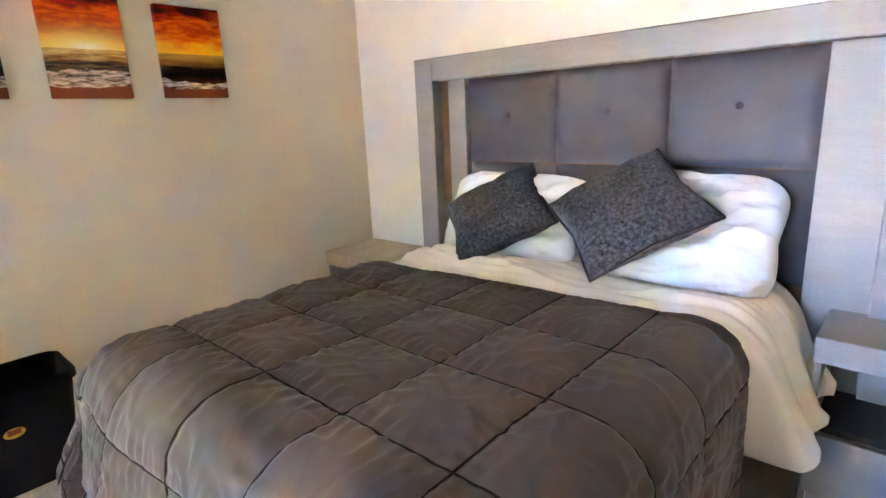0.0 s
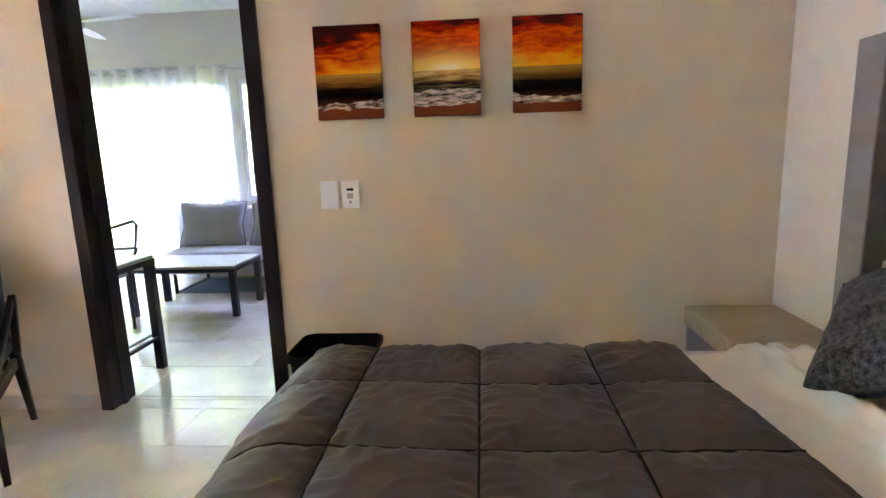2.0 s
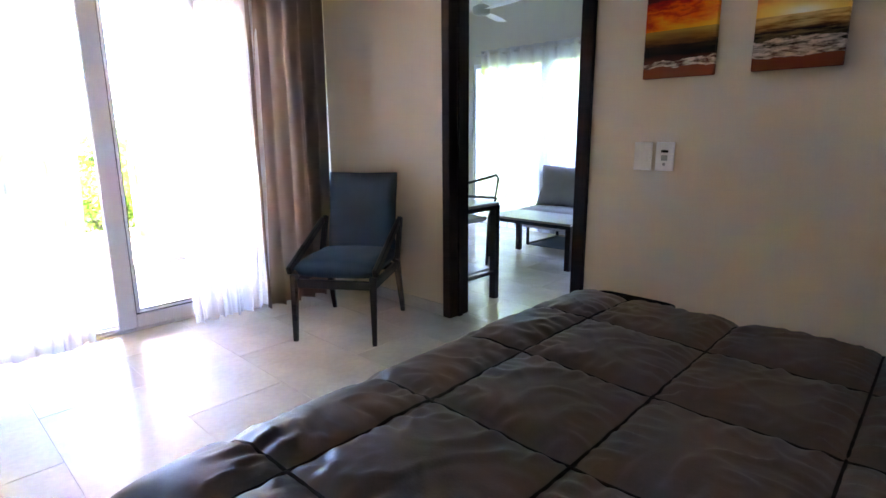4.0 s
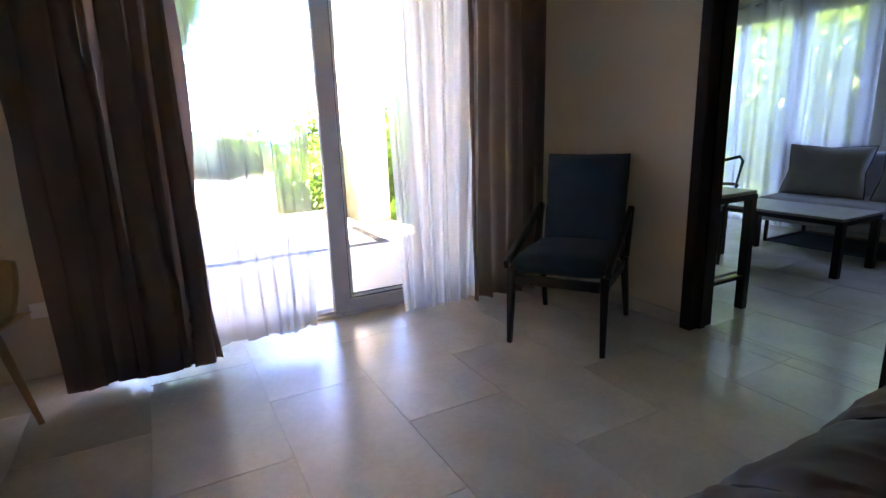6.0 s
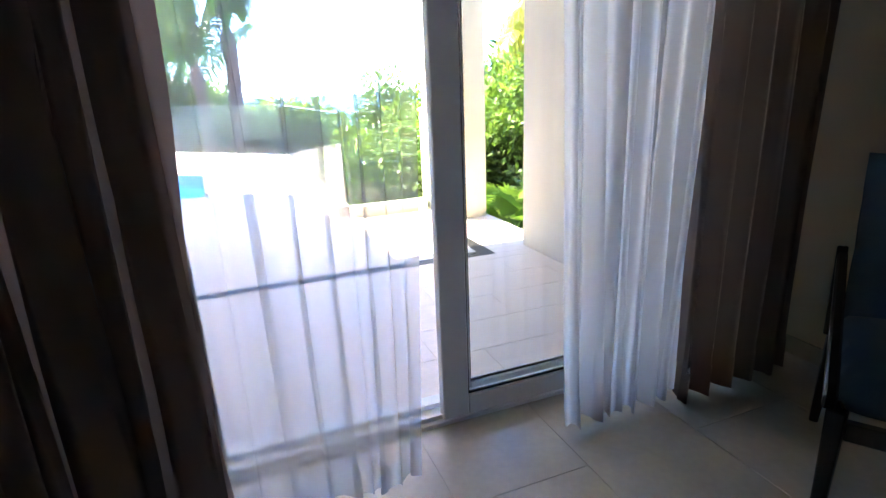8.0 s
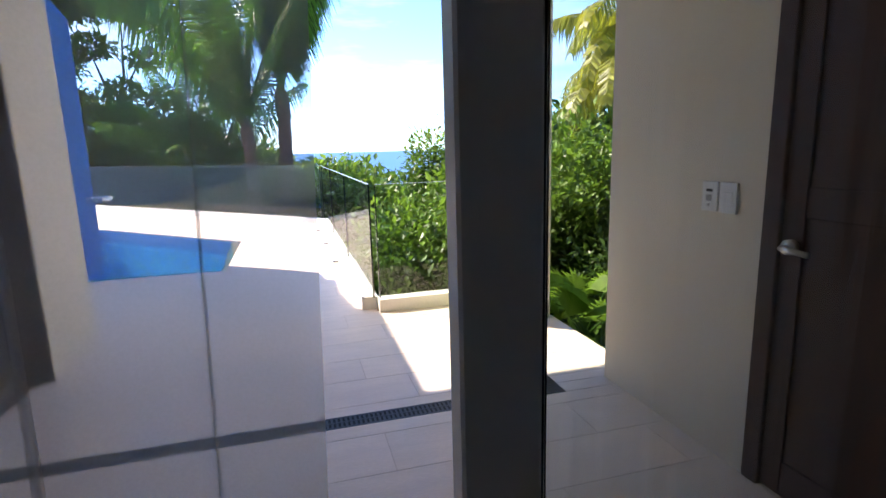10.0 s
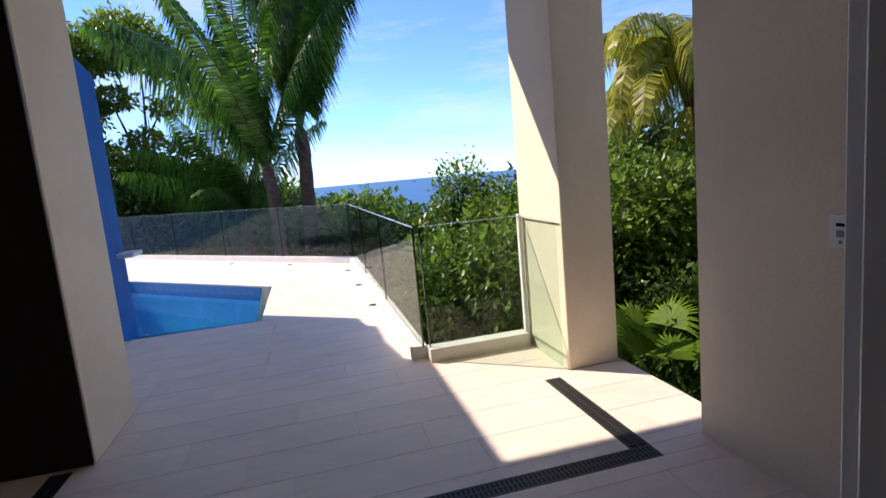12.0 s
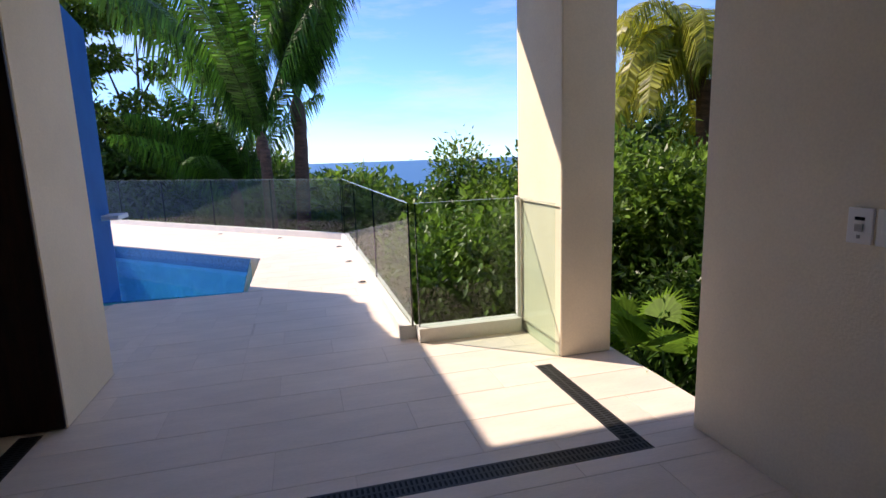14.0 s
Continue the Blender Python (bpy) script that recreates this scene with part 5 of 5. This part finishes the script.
channel(DX0, DX1, -3.33, DY1, "y")
channel(-5.28, DX0, DY0, DY1, "x")
channel(-5.28, DX0, -3.33, -3.225, "x")
for x, y in ((-7.99, -1.33), (-9.23, -1.36), (-10.5, -1.40), (-11.9, -2.3), (-13.0, -3.4)):
    lamp = thing("floor_light", "small round recessed floor light, unlit", "floor light", Matrix.Translation((x, y, 0.002)), group="recessed floor lights")
    part("rim", tube([(0, 0, 0), (0, 0, 0.006)], 0.055, 20), M["chrome"], lamp)
    part("lens", tube([(0, 0, 0.006), (0, 0, 0.008)], 0.035, 16), M["plastic_black"], lamp)


# ---- plants ----
def leaf_cloud(name, centres, count, size, material, parent, seed, long=1.7, flat=0.5, shell=0.55):
    """Many small pointed leaves scattered through overlapping lobes (x, y, z, rx, ry, rz)."""
    rng = np.random.default_rng(seed)
    c = np.array(centres, float)
    weight = (c[:, 3] * c[:, 4] * c[:, 5]) ** (2 / 3)
    pick = rng.choice(len(c), count, p=weight / weight.sum())
    d = rng.normal(size=(count, 3))
    d /= np.linalg.norm(d, axis=1)[:, None]
    r = shell + (1 - shell) * rng.random(count) ** 0.6
    r *= 1 + 0.16 * rng.normal(size=count)
    pos = c[pick, :3] + d * r[:, None] * c[pick, 3:]
    ax = d + rng.normal(size=(count, 3)) * 0.8 + np.array((0, 0, -0.25))
    ax /= np.linalg.norm(ax, axis=1)[:, None]
    up = np.array((0, 0, 1.0)) + rng.normal(size=(count, 3)) * flat
    side = np.cross(ax, up)
    side /= np.linalg.norm(side, axis=1)[:, None] + 1e-9
    s = size * (0.6 + 0.8 * rng.random(count))[:, None]
    nrm = np.cross(side, ax)
    a, b = pos, pos + ax * s * long
    mid = pos + ax * s * long * 0.45 + nrm * s * 0.12
    verts = np.stack([a, mid + side * s * 0.42, b, mid - side * s * 0.42], 1).reshape(-1, 3)
    faces = np.arange(count * 4).reshape(-1, 4)
    me = bpy.data.meshes.new(name)
    me.from_pydata(verts.tolist(), [], faces.tolist())
    me.materials.append(material)
    ob = new(name, me)
    ob.parent = parent
    return ob


def lobes(x, y, z, rx, ry, rz, n, seed):
    rng = random.Random(seed)
    out = []
    for _ in range(n):
        a, b, k = rng.uniform(0, math.tau), rng.uniform(-0.8, 1.0), rng.uniform(0.3, 0.75)
        f = rng.uniform(0.3, 0.55)
        out.append((x + rx * k * math.cos(a), y + ry * k * math.sin(a), z + rz * b * 0.7, rx * f, ry * f, rz * f))
    return out


def limb_tree(name, label, base, forks, material, crown, count, size, leaf, seed):
    """A tree: tapered trunk, forked limbs, and a ragged crown of leaves."""
    t = thing(name, label, "tree", Matrix.Translation(base))
    rng = random.Random(seed)
    x, y, z = base
    trunk_top = Vector(forks[0]) - Vector(base)
    pts = [Vector((0, 0, 0)).lerp(trunk_top, k / 5) + Vector((0.06 * math.sin(k * 2 + seed), 0.06 * math.cos(k * 1.7), 0)) * (0 if k in (0, 5) else 1) for k in range(6)]
    part("trunk", tube(pts, [0.13 - 0.012 * k for k in range(6)], 9), material, t, smooth=True)
    for f in forks[1:]:
        end = Vector(f) - Vector(base)
        mid = trunk_top.lerp(end, 0.5) + Vector((rng.uniform(-0.2, 0.2), rng.uniform(-0.2, 0.2), rng.uniform(0, 0.25)))
        part("limb", tube([trunk_top, trunk_top.lerp(mid, 0.5) + Vector((0, 0, 0.05)), mid, end], [0.065, 0.05, 0.04, 0.015], 7), material, t, smooth=True)
        for _ in range(3):
            e = mid.lerp(end, rng.uniform(0.2, 0.9))
            q = e + Vector((rng.uniform(-0.6, 0.6), rng.uniform(-0.6, 0.6), rng.uniform(0.0, 0.6)))
            part("twig", tube([e, e.lerp(q, 0.5) + Vector((0, 0, 0.05)), q], [0.02, 0.014, 0.006], 5), material, t, smooth=True)
    c = [(a - x, b - y, h - z, r, s, q) for a, b, h, r, s, q in crown]
    leaf_cloud("crown", c, count, size, leaf, t, seed, shell=0.35)
    return t


def bush(name, label, centre, radii, count, size, leaf, seed, n=14, stems=5):
    t = thing(name, label, "bush", Matrix.Translation((centre[0], centre[1], centre[2] - radii[2])))
    rng = random.Random(seed)
    for _ in range(stems):
        e = Vector((rng.uniform(-0.6, 0.6) * radii[0], rng.uniform(-0.6, 0.6) * radii[1], radii[2] * rng.uniform(0.8, 1.7)))
        part("stem", tube([(0, 0, -0.6), e * 0.5 + Vector((0.05, 0, 0)), e], [0.035, 0.024, 0.008], 6), M["branch"], t, smooth=True)
    leaf_cloud("foliage", lobes(0, 0, radii[2], *radii, n, seed), count, size, leaf, t, seed, shell=0.3)
    return t


def frond(rng, length, rise, droop, leaflet, pairs, material, name="frond", broad=0.026, down=Vector((0, 0, -1))):
    """A feather palm frond along +x: an arched midrib with pairs of drooping leaflets."""
    n = 14
    rib = []
    for k in range(n + 1):
        u = k / n
        a = rise - droop * u ** 1.5
        step = length / n
        rib.append((rib[-1] + Vector((math.cos(a), 0, math.sin(a))) * step) if rib else Vector((0, 0, 0)))
    sag = rng.uniform(0.75, 1.05)
    verts, faces = [], []

    def quad(p, q, r, s):
        i = len(verts)
        verts.extend([p, q, r, s])
        faces.append((i, i + 1, i + 2, i + 3))

    for k in range(n):
        w = 0.028 * (1 - k / n) + 0.005
        quad(rib[k] + Vector((0, w, 0)), rib[k] - Vector((0, w, 0)), rib[k + 1] - Vector((0, w * 0.9, 0)), rib[k + 1] + Vector((0, w * 0.9, 0)))
        quad(rib[k] + Vector((0, 0, w)), rib[k] - Vector((0, 0, w)), rib[k + 1] - Vector((0, 0, w * 0.9)), rib[k + 1] + Vector((0, 0, w * 0.9)))
    for k in range(pairs):
        u = 0.10 + 0.89 * k / pairs
        i = min(n - 1, int(u * n))
        p = rib[i].lerp(rib[i + 1], u * n - i)
        t = (rib[i + 1] - rib[i]).normalized()
        up = t.cross(Vector((0, 1, 0))) * -1
        l = leaflet * (0.5 + 1.1 * math.sin(math.pi * min(1, u * 0.92 + 0.10))) * 0.68 * rng.uniform(0.85, 1.1)
        for s in (-1, 1):
            out = (Vector((0, s, 0)) * 0.9 + t * 0.40 + up * rng.uniform(-0.1, 0.3)).normalized()
            fall = down * l * sag * rng.uniform(0.7, 1.25)
            mid = p + out * l * 0.42 + fall * 0.10
            tip = p + out * l * 0.72 + fall
            w = t * broad
            quad(p + w * 0.5, p - w * 0.5, mid - w, mid + w)
            i2 = len(verts)
            verts.extend([mid + w, mid - w, tip])
            faces.append((i2, i2 + 1, i2 + 2))
    me = bpy.data.meshes.new(name)
    me.from_pydata([tuple(v) for v in verts], [], faces)
    me.materials.append(material)
    return me


def palm(label, base, top, radius, count, length, rise, droop, leaf, seed, leaflet=0.5, pairs=46, spread=60, lean=0.0):
    """A feather palm: ringed trunk, crown of fronds, each a part. lean tips the whole crown towards -y, in degrees."""
    rng = random.Random(seed)
    t = thing("palm_tree", label, "palm tree", Matrix.Translation(base))
    b, e = Vector(base), Vector(top)
    h = e - b
    pts, rad = [], []
    for k in range(25):
        u = k / 24
        pts.append(h * u + Vector((0.05 * math.sin(u * 3 + seed), 0.05 * math.sin(u * 2), 0)))
        rad.append(radius * (1.15 - 0.35 * u) * (1 + 0.07 * (k % 2)))
    part("trunk", tube(pts, rad, 12), M["bark"], t, smooth=True)
    part("crown_shaft", tube([h - Vector((0, 0, 0.25)), h + Vector((0, 0, 0.1)), h + Vector((0, 0, 0.4))], [radius * 0.86, radius * 0.95, radius * 0.4], 12), M["bark"], t, smooth=True)
    for i in range(count):
        lift = rise - spread * (i / count) ** 1.2 + rng.uniform(-6, 6)
        turn = (Matrix.Rotation(radians(lean), 4, "X") @ Matrix.Rotation(i * 2.399 + rng.uniform(-0.25, 0.25), 4, "Z")
                @ Matrix.Rotation(radians(-lift), 4, "Y") @ Matrix.Rotation(rng.uniform(-0.5, 0.5), 4, "X"))
        # leaflets hang straight down whatever way the frond leans
        down = turn.to_3x3().inverted() @ Vector((0, 0, -1))
        me = frond(rng, length * rng.uniform(0.82, 1.08), 0.0, radians(droop * rng.uniform(0.7, 1.3)), leaflet, pairs, leaf, "frond", 0.033 * leaflet, down)
        ob = new("frond", me)
        ob.parent = t
        ob.matrix_local = Matrix.Translation(h + Vector((0, 0, 0.15))) @ turn
    return t


def away(x, y, z, k):
    """A place k times as far from the doorway as the one given."""
    e = Vector((-2.34, -1.9, 1.33))
    return tuple(e + (Vector((x, y, z)) - e) * k)


palm("tall green feather palm with upright dark fronds", (-16.8, -2.05, -4.6), (-16.6, -1.82, 2.5), 0.19, 22, 6.4, 90, 20, M["palm"], 3, 0.85, 120, 19, -5)
palm("tall green feather palm arching over the hedge", (-15.9, -2.64, -4.6), (-15.8, -2.68, 1.6), 0.15, 15, 4.9, 88, 40, M["palm"], 5, 0.75, 100, 28, 9)
palm("green feather palm with low spreading fronds", (-18.0, -3.9, -4.9), (-18.0, -3.6, 0.3), 0.16, 14, 3.6, 86, 55, M["palm"], 8, 0.7, 80, 44, 10)
palm("yellowing feather palm beside the terrace", (-8.9, 3.9, -2.6), (-8.8, 3.45, 2.2), 0.12, 24, 2.6, 66, 120, M["palm_yellow"], 11, 0.5, 95, 60)
palm("far low feather palm on the slope", (-22.5, -2.6, -6.0), (-22.5, -2.5, -0.1), 0.13, 16, 2.4, 70, 100, M["palm"], 13, 0.45, 34)
palm("far low feather palm on the slope", (-19.5, -0.6, -6.0), (-19.5, -0.5, -0.5), 0.12, 16, 2.2, 70, 100, M["palm_yellow"], 14, 0.45, 34)
palm("far low feather palm on the slope", (-26, -0.5, -8.0), (-26, -0.5, -0.6), 0.13, 15, 2.4, 70, 100, M["palm"], 15, 0.45, 34)

K = 1.35
crown_lobes = [(-15.0, -4.9, 4.45, 0.75, 0.75, 0.5), (-15.1, -5.7, 4.45, 0.7, 0.7, 0.5), (-15.0, -4.35, 4.15, 0.5, 0.5, 0.3), (-15.2, -5.2, 4.9, 0.6, 0.6, 0.35), (-15.2, -5.6, 3.5, 0.5, 0.5, 0.22), (-14.9, -4.5, 3.2, 0.32, 0.35, 0.2),
               (-15.0, -6.2, 3.2, 0.6, 0.6, 0.4), (-15.0, -5.0, 2.6, 0.4, 0.4, 0.2), (-15.2, -6.6, 4.3, 0.9, 0.9, 0.5), (-14.8, -4.2, 2.4, 0.35, 0.4, 0.2), (-15.0, -5.8, 2.3, 0.6, 0.6, 0.3), (-14.9, -4.9, 1.9, 0.6, 0.6, 0.35)]
limb_tree("tree", "broad-leaved tree with dark forked limbs and airy crown", away(-15.0, -5.3, -3.8, K),
          [away(*p, K) for p in ((-15.0, -5.25, 1.7), (-15.0, -4.6, 3.2), (-15.3, -5.6, 3.4), (-14.8, -5.9, 2.6), (-15.1, -4.9, 4.0), (-14.7, -4.3, 2.4))], M["branch"],
          [(*away(*c[:3], K), c[3] * K, c[4] * K, c[5] * K) for c in crown_lobes], 16000, 0.095, M["leaf_lime"], 4)

bush("bush", "dense dark green shrub behind the glass fence", (-7.9, 0.15, -0.55), (1.2, 1.1, 1.45), 30000, 0.056, M["leaf"], 21, 26)
bush("bush", "leafy green shrub above the glass fence", (-9.6, 0.75, 0.15), (0.9, 1.0, 1.25), 22000, 0.054, M["leaf"], 22, 20)
bush("bush", "dense green shrub beside the terrace pillar", (-7.6, 1.9, -0.2), (1.2, 1.2, 1.5), 30000, 0.058, M["leaf"], 23, 26)
bush("bush", "dark green shrub beside the terrace edge", (-6.0, 1.75, -0.85), (1.1, 0.85, 1.2), 22000, 0.054, M["leaf_dark"], 24, 22)
bush("bush", "bright green shrub beside the terrace edge", (-5.1, 2.2, -0.1), (0.9, 0.8, 1.3), 16000, 0.052, M["leaf_lime"], 25, 16)
for i in range(9):
    p = Vector((-11.2, -1.25)).lerp(Vector((-17.2, -7.0)), (i - 1.2) / 6.0) + Vector((-0.69, 0.72)) * (4.9 + 0.5 * (i % 3))
    h = 1.7 + 0.15 * (i % 2)
    top = 0.22 + 0.10 * i + 0.10 * max(0, i - 4)
    bush("hedge_bush", "dark green hedge shrub beyond the glass fence", (p.x, p.y, top - h), (1.75, 1.75, h), 10000, 0.15, (M["leaf_dark"], M["leaf"])[i % 2], 40 + i, 22, 4)
for i, (x, y, z, r, h) in enumerate(((-13.0, 0.8, -1.4, 1.2, 1.0), (-16.0, 1.2, -1.9, 1.6, 1.1), (-17.5, -0.6, -1.3, 1.7, 1.2), (-20.5, -4.0, -0.1, 2.0, 1.5))):
    bush("slope_bush", "green shrub on the slope beyond the fence", (x, y, z), (r, r, h), 16000, 0.07, (M["leaf"], M["leaf_dark"])[i % 2], 50 + i, 14, 3)
for i, (x, y, z, r) in enumerate(((-24, -6, -1.4, 2.6), (-23, 1.5, -2.6, 2.4), (-28, -2.5, -2.6, 3.0), (-30, -9, -1.6, 3.6), (-33, 3, -4.0, 3.4), (-20, 4.5, -2.2, 2.6), (-14, 4.5, -0.6, 2.4), (-11.5, 5.5, 0.6, 2.2), (-24, -11, 0.4, 3.2))):
    bush("slope_tree", "rounded green treetop on the slope below", (x, y, z), (r, r, r * 0.75), 12000, 0.13, (M["leaf"], M["leaf_dark"], M["leaf_lime"])[i % 3], 60 + i, 18, 3)
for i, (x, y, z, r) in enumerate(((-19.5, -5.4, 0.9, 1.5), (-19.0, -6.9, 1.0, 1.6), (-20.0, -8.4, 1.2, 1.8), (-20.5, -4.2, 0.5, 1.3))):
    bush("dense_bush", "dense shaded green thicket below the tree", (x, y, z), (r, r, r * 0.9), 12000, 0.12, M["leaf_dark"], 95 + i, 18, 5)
for i, (x, y, z, r) in enumerate(((-4.2, 5.6, 0.6, 1.7), (-2.6, 6.0, 0.9, 1.9), (-0.9, 5.6, 0.9, 1.7), (-1.8, 7.6, 2.4, 2.6), (-4.4, 8.0, 2.4, 2.6), (0.6, 7.4, 2.2, 2.4), (-6.8, 7.6, 1.8, 2.6))):
    bush("garden_bush", "green foliage outside the living room window", (x, y, z), (r, 1.0, r), 9000, 0.09, (M["leaf"], M["leaf_dark"])[i % 2], 80 + i, 14, 4)


def fan_palm(base, seed):
    """A low palm with pleated fan leaves."""
    rng = random.Random(seed)
    t = thing("fan_palm", "small bright green fan palm beside the terrace", "palm", Matrix.Translation(base))
    for k in range(7):
        a = k * 0.9 + rng.uniform(-0.2, 0.2)
        tilt = rng.uniform(0.5, 1.1)
        tip = Vector((math.cos(a) * math.sin(tilt), math.sin(a) * math.sin(tilt), math.cos(tilt))) * 0.42
        part("stalk", tube([(0, 0, 0), tip * 0.5 + Vector((0, 0, 0.05)), tip], 0.008, 6), M["palm"], t, smooth=True)
        verts, faces = [], []
        d = tip.normalized()
        s = d.cross(Vector((0, 0, 1))).normalized()
        for j in range(25):
            f = (j - 12) * 0.125
            o = d * math.cos(f) + s * math.sin(f)
            l = 0.38 * (1 - 0.02 * abs(j - 12)) * rng.uniform(0.9, 1.05)
            w = (s * math.cos(f) - d * math.sin(f)) * 0.014
            i = len(verts)
            verts += [tip, tip + o * l * 0.55 + w, tip + o * l + Vector((0, 0, -0.08)), tip + o * l * 0.55 - w]
            faces.append((i, i + 1, i + 2, i + 3))
        me = bpy.data.meshes.new("fan_leaf")
        me.from_pydata([tuple(v) for v in verts], [], faces)
        me.materials.append(M["fan"])
        ob = new("fan_leaf", me)
        ob.parent = t


fan_palm((-5.35, 0.42, -0.42), 2)
fan_palm((-5.9, 0.62, -0.40), 3)
